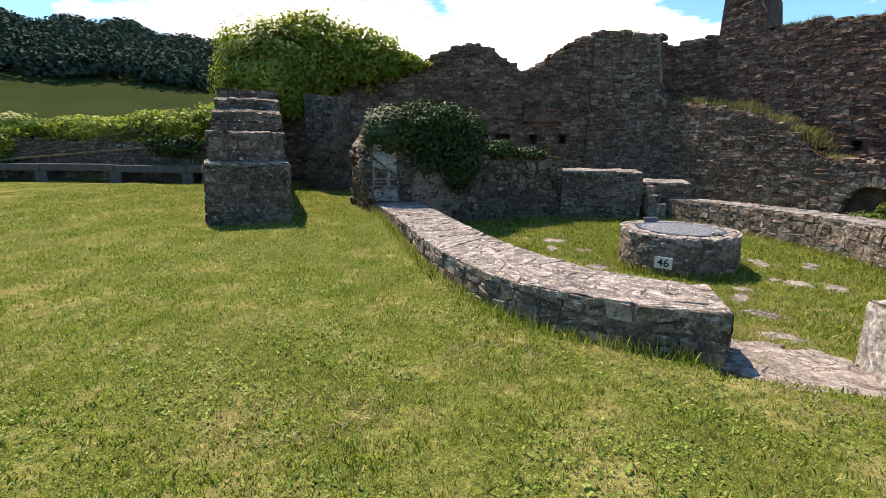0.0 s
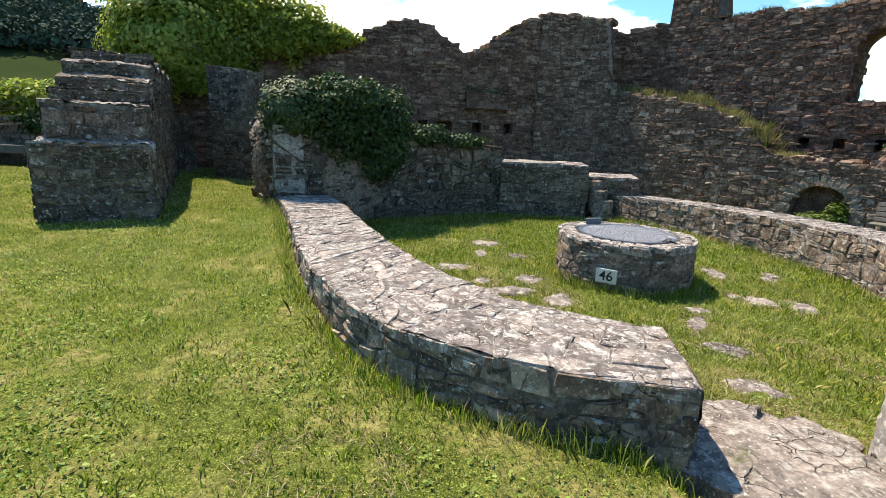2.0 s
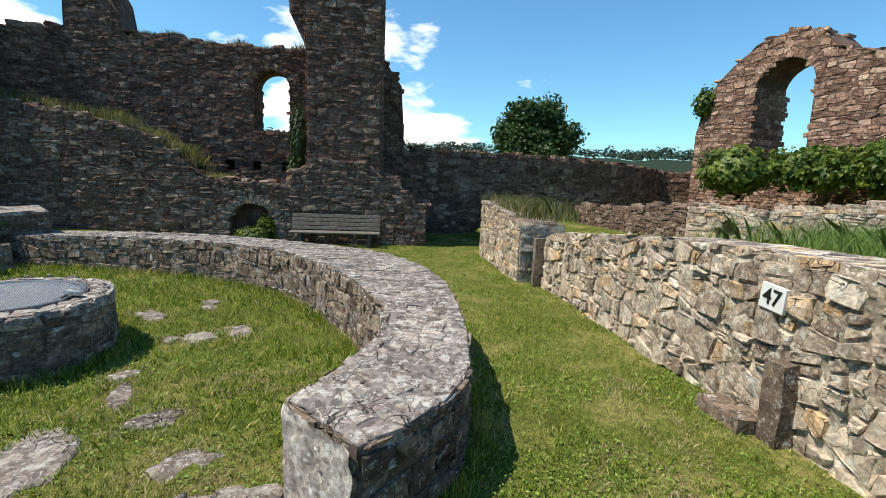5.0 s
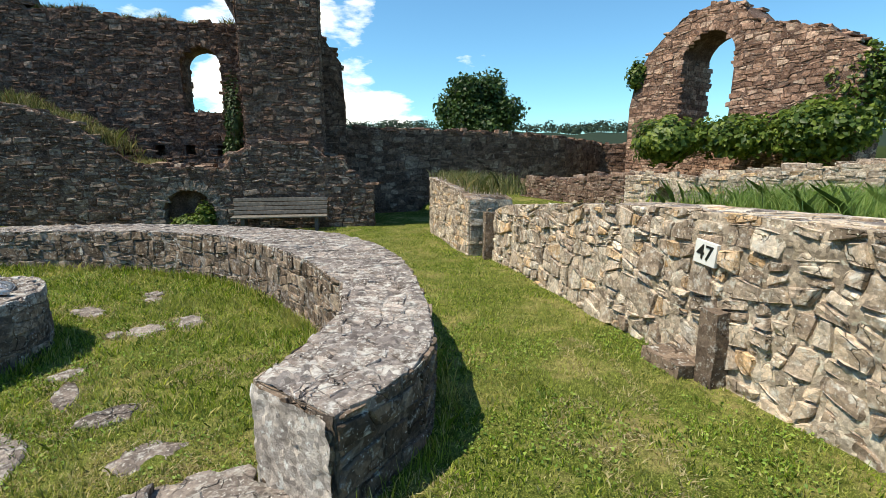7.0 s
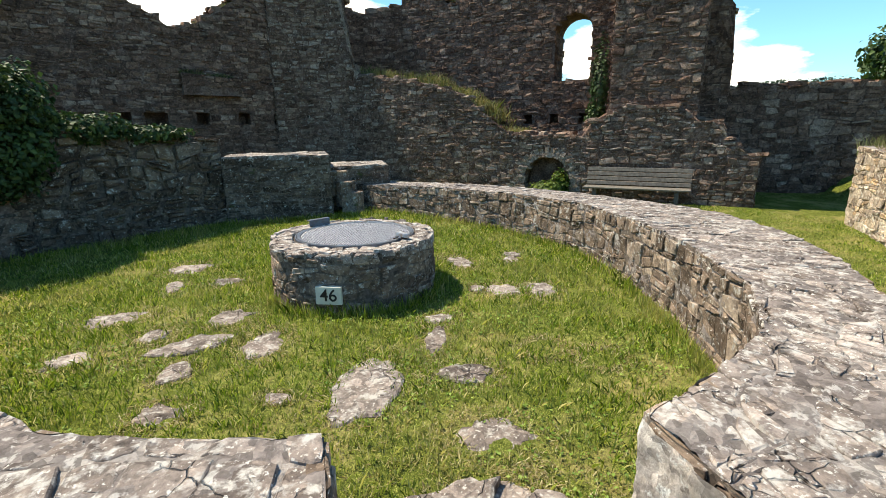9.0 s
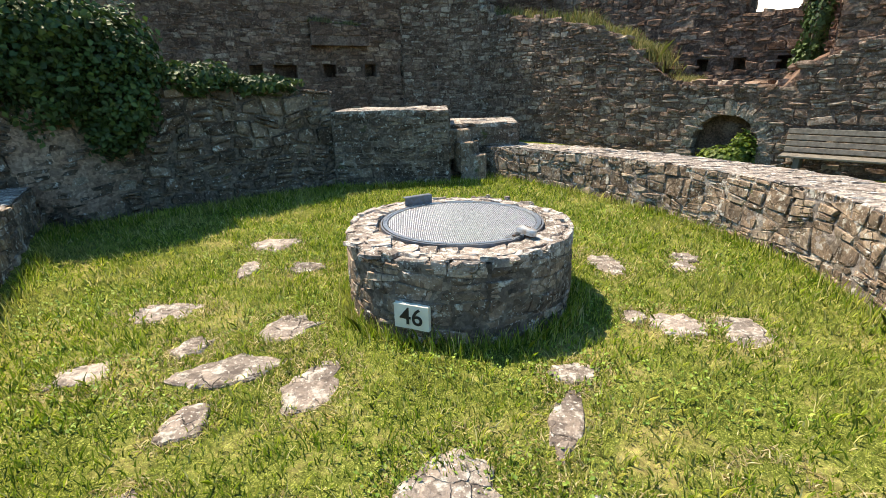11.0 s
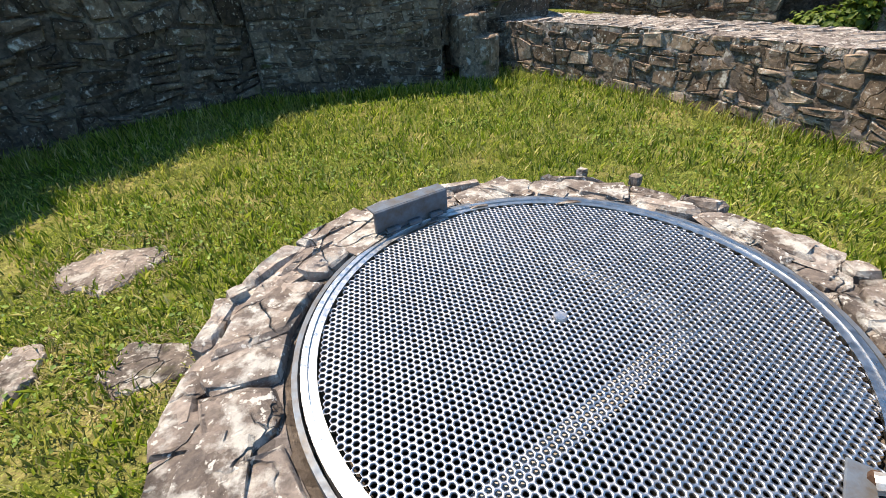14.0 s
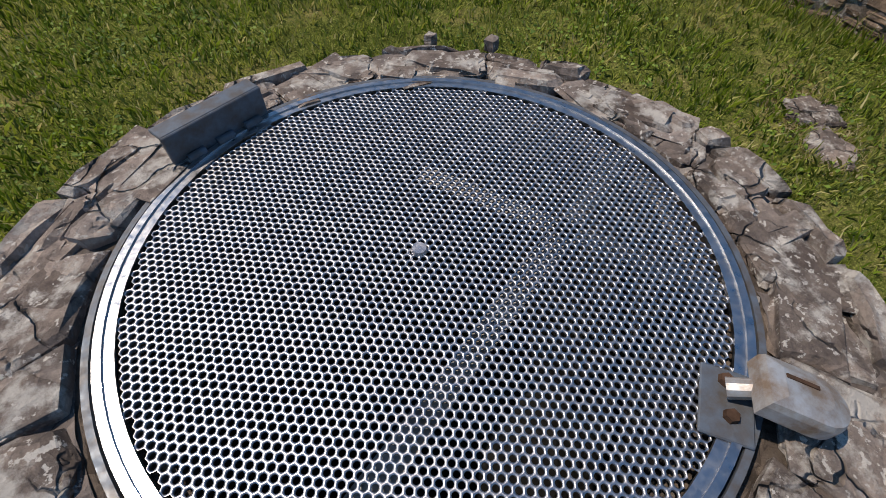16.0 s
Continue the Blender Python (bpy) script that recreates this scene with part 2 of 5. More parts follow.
def grass_material(name, stops, patchy):
    m, n, l, b = material(name, 0.55)
    geo = n.new("ShaderNodeNewGeometry")
    tone = ramp_node(n, l, geo.outputs["Random Per Island"], stops)
    dry = ramp_node(n, l, noise_node(n, l, geo.outputs["Position"], 1.1, 6, 0.62), black_white(0.5, 0.68))
    tone = mix_node(n, l, mix_node(n, l, 1.0, dry, (patchy, patchy, patchy), "MULTIPLY"), tone, (0.5, 0.45, 0.17))
    l.new(tone, b.inputs["Base Color"])
    tr = n.new("ShaderNodeBsdfTranslucent")
    l.new(tone, tr.inputs["Color"])
    mx = n.new("ShaderNodeMixShader")
    mx.inputs["Fac"].default_value = 0.4
    l.new(b.outputs["BSDF"], mx.inputs[1])
    l.new(tr.outputs["BSDF"], mx.inputs[2])
    l.new(mx.outputs["Shader"], n["Material Output"].inputs["Surface"])
    return m


GREENS = [(0.0, (0.03, 0.065, 0.008)), (0.25, (0.11, 0.19, 0.016)), (0.6, (0.27, 0.38, 0.032)), (0.82, (0.44, 0.46, 0.09)), (1.0, (0.72, 0.64, 0.34))]
M_GRASS = grass_material("court grass", GREENS, 0.6)
M_LAWN = grass_material("dry lawn grass", GREENS, 0.95)
M_STRAW = grass_material("trodden straw", [(0.0, (0.2, 0.15, 0.07)), (0.5, (0.42, 0.34, 0.18)), (1.0, (0.68, 0.6, 0.38))], 0.5)
M_DRYGRASS = grass_material("dry tall grass", [(0.0, (0.06, 0.085, 0.02)), (0.5, (0.14, 0.16, 0.045)), (1.0, (0.36, 0.31, 0.15))], 0.45)


def ground_material():
    m, n, l, b = material("lawn soil and turf", 1.0)
    b.inputs["Specular IOR Level"].default_value = 0.0
    p = n.new("ShaderNodeNewGeometry").outputs["Position"]
    big = noise_node(n, l, p, 1.7, 8, 0.74)
    fine = noise_node(n, l, p, 22, 8, 0.75)
    turf = ramp_node(n, l, big, [(0.34, (0.045, 0.06, 0.012)), (0.5, (0.085, 0.105, 0.024)), (0.62, (0.24, 0.195, 0.09))])
    stalk = noise_node(n, l, p, 120, 4, 0.8)
    turf = mix_node(n, l, ramp_node(n, l, stalk, black_white(0.52, 0.6)), turf, (0.3, 0.31, 0.09))
    turf = mix_node(n, l, ramp_node(n, l, noise_node(n, l, p, 75, 5, 0.8), black_white(0.55, 0.62)), turf, (0.035, 0.045, 0.012))
    turf = mix_node(n, l, 1.0, turf, ramp_node(n, l, fine, [(0.3, (0.3, 0.33, 0.28)), (0.7, (1.5, 1.5, 1.4))]), "MULTIPLY")
    # distant meadow sward beyond the walls, darkened: hillside shade put into its green
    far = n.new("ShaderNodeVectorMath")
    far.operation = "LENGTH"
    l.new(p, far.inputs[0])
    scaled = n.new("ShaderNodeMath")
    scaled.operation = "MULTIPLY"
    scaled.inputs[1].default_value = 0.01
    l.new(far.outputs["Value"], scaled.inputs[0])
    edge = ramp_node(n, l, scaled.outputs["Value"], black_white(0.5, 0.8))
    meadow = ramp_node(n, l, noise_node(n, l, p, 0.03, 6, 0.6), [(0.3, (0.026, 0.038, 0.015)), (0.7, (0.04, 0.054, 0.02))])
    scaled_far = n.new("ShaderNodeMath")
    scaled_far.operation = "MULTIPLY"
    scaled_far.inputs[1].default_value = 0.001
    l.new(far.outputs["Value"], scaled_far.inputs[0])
    # ground under the woods near canopy tone, so gaps between crowns look dark
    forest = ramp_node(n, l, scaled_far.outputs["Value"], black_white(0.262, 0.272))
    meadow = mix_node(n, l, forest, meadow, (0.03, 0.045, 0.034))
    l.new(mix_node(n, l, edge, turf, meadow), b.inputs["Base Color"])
    l.new(bump_node(n, l, fine, 0.5, 0.03), b.inputs["Normal"])
    return m


M_GROUND = ground_material()


def plain_material(name, c, rough, metal=0.0, wear=0.25, scale=18.0, bump=0.15, wear_colour=None):
    m, n, l, b = material(name, rough, metal)
    p = n.new("ShaderNodeNewGeometry").outputs["Position"]
    f = noise_node(n, l, p, scale, 6, 0.65)
    w = wear_colour or tuple((1 - wear) * v for v in c)
    tone = ramp_node(n, l, f, [(0.35, w), (0.62, c)])
    l.new(tone, b.inputs["Base Color"])
    l.new(ramp_node(n, l, noise_node(n, l, p, scale * 2.3, 4), [(0.3, (rough * 0.75,) * 3), (0.7, (min(1, rough * 1.3),) * 3)]), b.inputs["Roughness"])
    l.new(bump_node(n, l, f, bump, 0.01), b.inputs["Normal"])
    return m


M_ZINC = plain_material("galvanised steel", (0.55, 0.55, 0.58), 0.4, 1.0, 0.2, 26)
M_RIM = plain_material("bright galvanised rim", (0.6, 0.61, 0.63), 0.34, 1.0, 0.2, 26)
# dull steel, darkened further to carry shade on the flap and in the holes
M_ZINC_D = plain_material("dull and shade-dark galvanised steel", (0.13, 0.16, 0.2), 0.5, 0.3, 0.3, 30, wear_colour=(0.11, 0.1, 0.095))
M_LID = plain_material("pale zinc with rust bloom", (0.5, 0.52, 0.54), 0.5, 0.5, 0.3, 22, wear_colour=(0.3, 0.22, 0.16))
M_STRUT = plain_material("stained zinc bar", (0.42, 0.42, 0.42), 0.55, 0.4, 0.3, 22, wear_colour=(0.28, 0.23, 0.18))
M_RUST = plain_material("rusty iron", (0.12, 0.07, 0.048), 0.8, 0.3, 0.5, 40)
M_SIGN = plain_material("pale enamel plate", (0.68, 0.66, 0.56), 0.5, 0, 0.12, 9, 0.05)
M_SIGN_W = plain_material("white enamel plate", (0.78, 0.78, 0.75), 0.5, 0, 0.1, 9, 0.05)
M_INK = plain_material("black numerals", (0.015, 0.015, 0.015), 0.5, 0, 0.1, 9, 0.03)
M_WOOD = plain_material("weathered grey timber", (0.2, 0.18, 0.155), 0.85, 0, 0.45, 14, 0.4)
M_STONEBENCH = plain_material("grey dressed stone", (0.12, 0.112, 0.108), 0.9, 0, 0.35, 7, 0.4)
M_BARK = plain_material("bark", (0.1, 0.075, 0.05), 0.95, 0, 0.5, 12, 0.8)
# near-black stone: the gloom below the well cover put into the colour
M_VOID = plain_material("shade-darkened shaft stone", (0.05, 0.048, 0.045), 0.95, 0, 0.5, 8, 0.5)
M_ROOT = plain_material("dry ivy stems", (0.22, 0.17, 0.12), 0.9, 0, 0.4, 20, 0.6)

# ---- building helpers ----


def mesh_object(name, me, parent=None, label=""):
    ob = new(name, me)
    if parent:
        ob.parent = parent
    return tagged(ob, label)


def part(name, bm, mat, parent, label="", smooth=False):
    me = bpy.data.meshes.new(name)
    bm.to_mesh(me)
    bm.free()
    if mat:
        me.materials.append(mat)
    if smooth:
        me.shade_smooth()
    return mesh_object(name, me, parent, label)


def array_mesh(name, verts, faces, mat, flat=False):
    """A mesh from numpy arrays: verts (n, 3), faces (m, k)."""
    me = bpy.data.meshes.new(name)
    k = faces.shape[1]
    me.vertices.add(len(verts))
    me.vertices.foreach_set("co", np.ascontiguousarray(verts, dtype=np.float32).ravel())
    me.loops.add(faces.size)
    me.loops.foreach_set("vertex_index", np.ascontiguousarray(faces, dtype=np.int32).ravel())
    me.polygons.add(len(faces))
    me.polygons.foreach_set("loop_start", np.arange(0, faces.size, k, dtype=np.int32))
    me.update(calc_edges=True)
    me.materials.append(mat)
    if flat:
        me.shade_flat()
    return me


def box(bm, size, m):
    r = bmesh.ops.create_cube(bm, size=1.0, matrix=m @ Matrix.Diagonal((*size, 1)))
    return r["verts"]


def bevel_all(bm, w, seg=1):
    bmesh.ops.bevel(bm, geom=bm.edges[:], offset=w, segments=seg, affect="EDGES", profile=0.5)


class Line:
    """A polyline in plan with arc length."""

    def __init__(self, pts):
        self.p = np.array(pts, float)
        d = np.diff(self.p, axis=0)
        self.l = np.hypot(d[:, 0], d[:, 1])
        self.s = np.concatenate([[0], np.cumsum(self.l)])
        self.len = self.s[-1]

    def at(self, s):
        return np.array([np.interp(s, self.s, self.p[:, 0]), np.interp(s, self.s, self.p[:, 1])])

    def dir(self, s):
        d = self.at(min(self.len, s + 0.06)) - self.at(max(0, s - 0.06))
        return d / np.hypot(*d)


def profile(*pairs):
    """A height along the wall, given at some lengths."""
    xs, ys = zip(*pairs)
    return lambda s: float(np.interp(s, xs, ys))


# ---- ground ----
A_OUT = [(-1.45, 9.3), (-0.95, 8.0), (-0.45, 6.4), (-0.21, 5.6), (0.1, 4.75), (0.45, 4.05), (0.74, 3.68), (1.17, 3.37), (1.55, 3.18), (2.04, 3.03)]
A_IN = [(-0.62, 9.55), (-0.2, 8.3), (0.32, 6.6), (0.55, 5.9), (0.85, 5.12), (1.12, 4.6), (1.44, 4.13), (1.84, 3.84), (2.2, 3.64)]
B_OUT = [(2.9, 2.66), (3.14, 2.585), (3.4, 2.555), (3.64, 2.57), (3.86, 2.635), (4.34, 2.87), (4.92, 3.2), (5.56, 3.63), (6.17, 4.23), (6.66, 5.0), (6.86, 6.0), (6.88, 7.2), (6.68, 8.6), (6.2, 10.0), (5.62, 11.3)]
B_IN = [(3.04, 3.14), (3.38, 3.17), (3.96, 3.28), (4.52, 3.62), (5.16, 4.4), (5.72, 5.4), (6.05, 6.2), (6.16, 7.0), (6.1, 7.9), (5.78, 9.1), (5.35, 10.1), (4.98, 10.9)]
COURT = [(2.02, 2.96)] + A_IN[::-1] + [(-0.9, 9.9), (2.6, 11.3), (4.98, 11.3)] + B_IN[::-1] + [(3.0, 2.7)]
COURT_EDGE = np.array(COURT)


def inside_court(x, y):
    px, py = COURT_EDGE[:, 0], COURT_EDGE[:, 1]
    qx, qy = np.roll(px, -1), np.roll(py, -1)
    cross = ((py[None] > y[:, None]) != (qy[None] > y[:, None])) & (x[:, None] < (qx - px)[None] * (y[:, None] - py[None]) / np.where(qy == py, 1e-9, qy - py)[None] + px[None])
    return cross.sum(1) % 2 == 1


def edge_distance(x, y):
    a, b = COURT_EDGE, np.roll(COURT_EDGE, -1, 0)
    d = b - a
    best = np.full(len(x), 1e9)
    for (ax, ay), (dx, dy) in zip(a, d):
        t = np.clip(((x - ax) * dx + (y - ay) * dy) / (dx * dx + dy * dy + 1e-9), 0, 1)
        best = np.minimum(best, np.hypot(x - ax - t * dx, y - ay - t * dy))
    return best


def smooth(v, lo, hi):
    t = np.clip((v - lo) / (hi - lo), 0, 1)
    return t * t * (3 - 2 * t)


def heights(x, y):
    """Ground level at arrays of places."""
    x, y = np.asarray(x, float), np.asarray(y, float)
    z = 0.012 * np.clip(y, -5, 14) - 0.06 * np.clip(x - 2, 0, 8) + 0.008 * np.clip(-x, 0, 8)
    z += 0.02 * np.sin(1.3 * x + 0.4) * np.cos(1.1 * y) + 0.012 * np.sin(3.1 * x + 2.2 * y)
    near = (np.abs(x - 3) < 7) & (np.abs(y - 7) < 7)
    if near.any():
        xi, yi = x[near], y[near]
        d = np.where(inside_court(xi, yi), 1, -1) * edge_distance(xi, yi)
        z[near] = z[near] * (1 - smooth(d, -0.22, 0.1)) + smooth(d, -0.22, 0.1) * (-0.225 + 0.012 * np.sin(2.7 * xi) * np.cos(3.3 * yi))
    # raised terrace behind the retaining wall
    off = (y - 3.61) - (x - 9.38) * 0.62
    z = z + np.where(x > 1.5, smooth(-off, 0.12, 0.5), 0) * smooth(x, 1.5, 3) * (1 - smooth(x, 18, 24)) * (0.8 - 0.55 * smooth(x, 7.0, 10.0) - z)
    z = np.where(np.hypot(x - 3.35, y - 6.61) < 0.56, -1.3, z)
    r, az = np.hypot(x, y), np.degrees(np.arctan2(x, y))
    rise = np.interp(az, [-180, -80, -45, -25, -3, 30, 60, 110, 180], [3, 8.6, 10.2, 9.9, 8.0, 3.8, 3.2, 2.8, 3])
    hill = np.tan(np.radians(rise)) * 520 * smooth(r, 60, 600) * (1 + 0.04 * np.sin(az * 0.5) + 0.03 * np.sin(az * 1.3 + 1))
    z += np.where(r > 60, hill, 0) - 7.0 * smooth(r, 30, 110) * (1 - smooth(r, 140, 330))
    return z


def g(x, y):
    return float(heights([x], [y])[0])


def build_ground():
    def axis(lo, hi):
        left, right, step = [lo], [hi], 0.2
        while left[-1] > -1900:
            step *= 1.12
            left.append(left[-1] - step)
            right.append(right[-1] + step)
        return np.concatenate([left[:0:-1], np.arange(lo, hi + 0.01, 0.14), right[1:]])
    xs, ys = axis(-5, 9), axis(-2, 13)
    gx, gy = np.meshgrid(xs, ys)
    v = np.stack([gx.ravel(), gy.ravel(), heights(gx.ravel(), gy.ravel())], 1)
    w = len(xs)
    i = (np.arange(len(ys) - 1)[:, None] * w + np.arange(w - 1)[None]).ravel()
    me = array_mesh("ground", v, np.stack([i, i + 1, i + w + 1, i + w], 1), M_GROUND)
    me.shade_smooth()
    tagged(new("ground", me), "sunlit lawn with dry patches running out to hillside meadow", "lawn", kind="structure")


build_ground()

# ---- masonry ----
STONE_F = None


def stone_template(seed, squash=1.0):
    """A rough block of unit size: 26 points, rounded and knocked about."""
    global STONE_F
    rng = np.random.default_rng(seed)
    bm = bmesh.new()
    bmesh.ops.create_cube(bm, size=1.0)
    bmesh.ops.subdivide_edges(bm, edges=bm.edges[:], cuts=1, use_grid_fill=True)
    v = np.array([x.co[:] for x in bm.verts])
    f = np.array([[x.index for x in q.verts] for q in bm.faces])
    bm.free()
    order = np.abs(v) > 0.4
    n = order.sum(1)
    v *= np.where(n == 3, 0.93, np.where(n == 2, 0.98, 1.01))[:, None]
    v += rng.uniform(-0.065, 0.065, v.shape) * squash
    STONE_F = f
    return v


STONES = [stone_template(100 + i) for i in range(14)]
STONE_MESHES = {}


def stone_mesh(mat, i):
    key = (mat.name, i % 14)
    if key not in STONE_MESHES:
        STONE_MESHES[key] = array_mesh("stone", STONES[i % 14], STONE_F, mat, True)
    return STONE_MESHES[key]


class Stones:
    """Collects placed stones and lays them down as parts, those past a number joined."""

    def __init__(self):
        self.m = []
        self.cut = []

    def add(self, m):
        self.m.append(m)

    def lay(self, parent, mat, name="stone", single=300, rest="rubble", near=None):
        items = [(m.translation.xy, m, None) for m in self.m] + [(Vector(v.mean(0)[:2]), None, v) for v in self.cut]
        if near is not None:
            items.sort(key=lambda k: (k[0] - Vector(near)).length)
        for i, (c, m, v) in enumerate(items[:single]):
            if m is not None:
                ob = mesh_object(name, stone_mesh(mat, i), parent)
                ob.matrix_world = m
            else:
                o = v.mean(0)
                ob = mesh_object(name, array_mesh(name, v - o, CUT_F, mat, True), parent)
                ob.location = o
        self.join(items[single:], parent, mat, rest)

    def join(self, items, parent, mat, rest):
        vs, fs, n = [], [], 0
        for i, (c, m, v) in enumerate(items):
            if m is not None:
                v, f = STONES[i % 14] @ np.array(m.to_3x3()).T + np.array(m.translation), STONE_F
            else:
                f = CUT_F
            vs.append(v)
            fs.append(f + n)
            n += len(v)
        if vs:
            ob = mesh_object(rest, array_mesh(rest, np.concatenate(vs), np.concatenate(fs), ISLAND.get(mat.name, mat), True), parent)
            tagged(ob, kind="stuff")


# a cut stone: back ring, edge ring, inset ring and a middle point
_r = np.arange(8)
_n = (_r + 1) % 8
CUT_F = np.concatenate([np.stack([_r, _n, 8 + _n, 8 + _r], 1), np.stack([8 + _r, 8 + _n, 16 + _n, 16 + _r], 1), np.array([(16, 17, 18, 24), (18, 19, 20, 24), (20, 21, 22, 24), (22, 23, 16, 24)])])


def fitted(st, surf, s0, s1, t0, t1, rows, lens, seed, top=None, base=None, skip=None, split=0.25, gap=0.002, proud=0.014, depth=0.05, wave=0.95, rounding=(0.0, 0.16)):
    """Rubble that fits together, laid in wandering courses over a surface given by length, height and depth."""
    rng = random.Random(seed)
    tb = [t0]
    while tb[-1] < t1 - rows[0] * 0.4:
        tb.append(min(t1, tb[-1] + rng.uniform(*rows)))
    last = len(tb) - 1

    def edge(k, s):
        amp = wave * (tb[min(k + 1, last)] - tb[max(k - 1, 0)]) * 0.5
        return tb[k] + (amp * noise.noise(Vector((s * 2.6, k * 7.31, seed * 1.7))) if 0 < k < last else 0.0)

    S, T, D = [], [], []

    def stone(q):
        cs, ct = sum(p[0] for p in q) / 4, sum(p[1] for p in q) / 4
        if (base and ct < base(cs) - 0.04) or (skip and skip(cs, ct)):
            return
        if top:
            lim = top(cs)
            if min(q[0][1], q[1][1]) > lim - 0.03:
                return
            q = [(a, min(b, top(a) - 0.005)) for a, b in q]
        size = min(abs(q[1][0] - q[0][0]), abs(q[3][1] - q[0][1]))
        if size < 0.025:
            return
        pts = []
        for k in range(4):
            a, b = q[k], q[(k + 1) % 4]
            r = rng.uniform(*rounding)
            pts.append((a[0] + (cs - a[0]) * r, a[1] + (ct - a[1]) * r))
            w = rng.uniform(0.35, 0.65)
            o = rng.uniform(-0.03, 0.06)
            e = (a[0] + (b[0] - a[0]) * w, a[1] + (b[1] - a[1]) * w)
            pts.append((e[0] + (cs - e[0]) * o, e[1] + (ct - e[1]) * o))
        shrink = 1 - min(0.25, 2 * gap / size)
        lift = rng.uniform(-0.5, 0.5) * proud
        tilt_s, tilt_t = rng.uniform(-0.06, 0.06), rng.uniform(-0.06, 0.06)
        inset = 1 - min(0.24, 0.009 / size * rng.uniform(0.4, 2.2))
        for ring, (f, d) in enumerate(((shrink, -depth), (shrink, proud * 0.55 + lift), (shrink * inset, proud + lift))):
            for a, b in pts:
                S.append(cs + (a - cs) * f)
                T.append(ct + (b - ct) * f)
                D.append(d + (0 if ring == 0 else (a - cs) * tilt_s + (b - ct) * tilt_t + rng.uniform(-0.3, 0.3) * proud))
        S.append(cs)
        T.append(ct)
        D.append(proud * rng.uniform(0.8, 1.3) + lift)

    for k in range(last):
        h = tb[k + 1] - tb[k]
        s = s0
        joint = (s0, s0)
        while s < s1 - 0.01:
            w = rng.uniform(*lens) * (0.75 + 0.25 * h / rows[1])
            s = s + w
            if s > s1 - lens[0] * 0.6:
                s = s1
            sl = rng.uniform(-0.22, 0.22) * h if s < s1 else 0
            nxt = (s - sl, s + sl)
            q = [(joint[0], edge(k, joint[0])), (nxt[0], edge(k, nxt[0])), (nxt[1], edge(k + 1, nxt[1])), (joint[1], edge(k + 1, joint[1]))]
            if rng.random() < split and h > rows[0] * 1.15:
                f, f2 = rng.uniform(0.35, 0.65), rng.uniform(0.35, 0.65)
                l = tuple(q[0][i] + (q[3][i] - q[0][i]) * f for i in (0, 1))
                r = tuple(q[1][i] + (q[2][i] - q[1][i]) * f2 for i in (0, 1))
                stone([q[0], q[1], r, l])
                stone([l, r, q[2], q[3]])
            else:
                stone(q)
            joint = nxt
    if S:
        v = surf(np.array(S), np.array(T), np.array(D)).reshape(-1, 25, 3)
        st.cut += list(v)


def face_surface(line, side):
    """Length, height and depth out of the face of a wall."""
    def surf(s, t, d):
        e = 0.06
        lo, hi = np.clip(s - e, 0, line.len), np.clip(s + e, 0, line.len)
        px, py = line.p[:, 0], line.p[:, 1]
        dx, dy = np.interp(hi, line.s, px) - np.interp(lo, line.s, px), np.interp(hi, line.s, py) - np.interp(lo, line.s, py)
        n = np.hypot(dx, dy)
        return np.stack([np.interp(s, line.s, px) - side * dy / n * d, np.interp(s, line.s, py) + side * dx / n * d, t], 1)
    return surf


def top_surface(fl, bl, top, wide):
    """Length, way across and height over the top of a wall."""
    zs = np.array([top(q) for q in np.linspace(0, fl.len, 200)])
    def surf(s, t, d):
        f = t / wide
        k = bl.len / fl.len
        ax, ay = np.interp(s, fl.s, fl.p[:, 0]), np.interp(s, fl.s, fl.p[:, 1])
        bx, by = np.interp(s * k, bl.s, bl.p[:, 0]), np.interp(s * k, bl.s, bl.p[:, 1])
        return np.stack([ax + (bx - ax) * f, ay + (by - ay) * f, np.interp(s, np.linspace(0, fl.len, 200), zs) - 0.012 + d], 1)
    return surf


def mortar_skin(surf, s0, s1, t0, t1, step, mat, parent, top=None, base=None, skip=None, level=0.004, amp=0.014, seed=0, name="mortar"):
    """Uneven mortar that wells up between the stones of a surface and covers some of them in part."""
    ns, nt = max(2, int((s1 - s0) / step)), max(2, int((t1 - t0) / step))
    ss, ts = np.linspace(s0, s1, ns + 1), np.linspace(t0, t1, nt + 1)
    S, T = np.meshgrid(ss, ts)
    hi = np.array([top(q) - 0.004 for q in ss]) if top else np.full(ns + 1, t1)
    lo = np.array([base(q) for q in ss]) if base else np.full(ns + 1, t0)
    T2 = np.clip(T, lo[None], hi[None])
    D = np.array([level + amp * noise.noise(Vector((a * 4.5, b * 6.0, seed))) + 0.8 * amp * noise.noise(Vector((a * 15, b * 20, seed + 5))) + 0.35 * amp * noise.noise(Vector((a * 38, b * 38, seed + 9))) for a, b in zip(S.ravel(), T2.ravel())])
    v = surf(S.ravel(), T2.ravel(), D)
    w = ns + 1
    i = (np.arange(nt)[:, None] * w + np.arange(ns)[None]).ravel()
    q = np.stack([i, i + 1, i + w + 1, i + w], 1)
    tall = (T2.ravel()[q].max(1) - T2.ravel()[q].min(1)) > 1e-4
    if skip:
        tall &= ~np.array([skip(S.ravel()[k].mean(), T2.ravel()[k].mean()) for k in q])
    q = q[tall]
    if len(q):
        me = array_mesh(name, v, q, mat)
        me.shade_smooth()
        tagged(mesh_object(name, me, parent), kind="stuff")


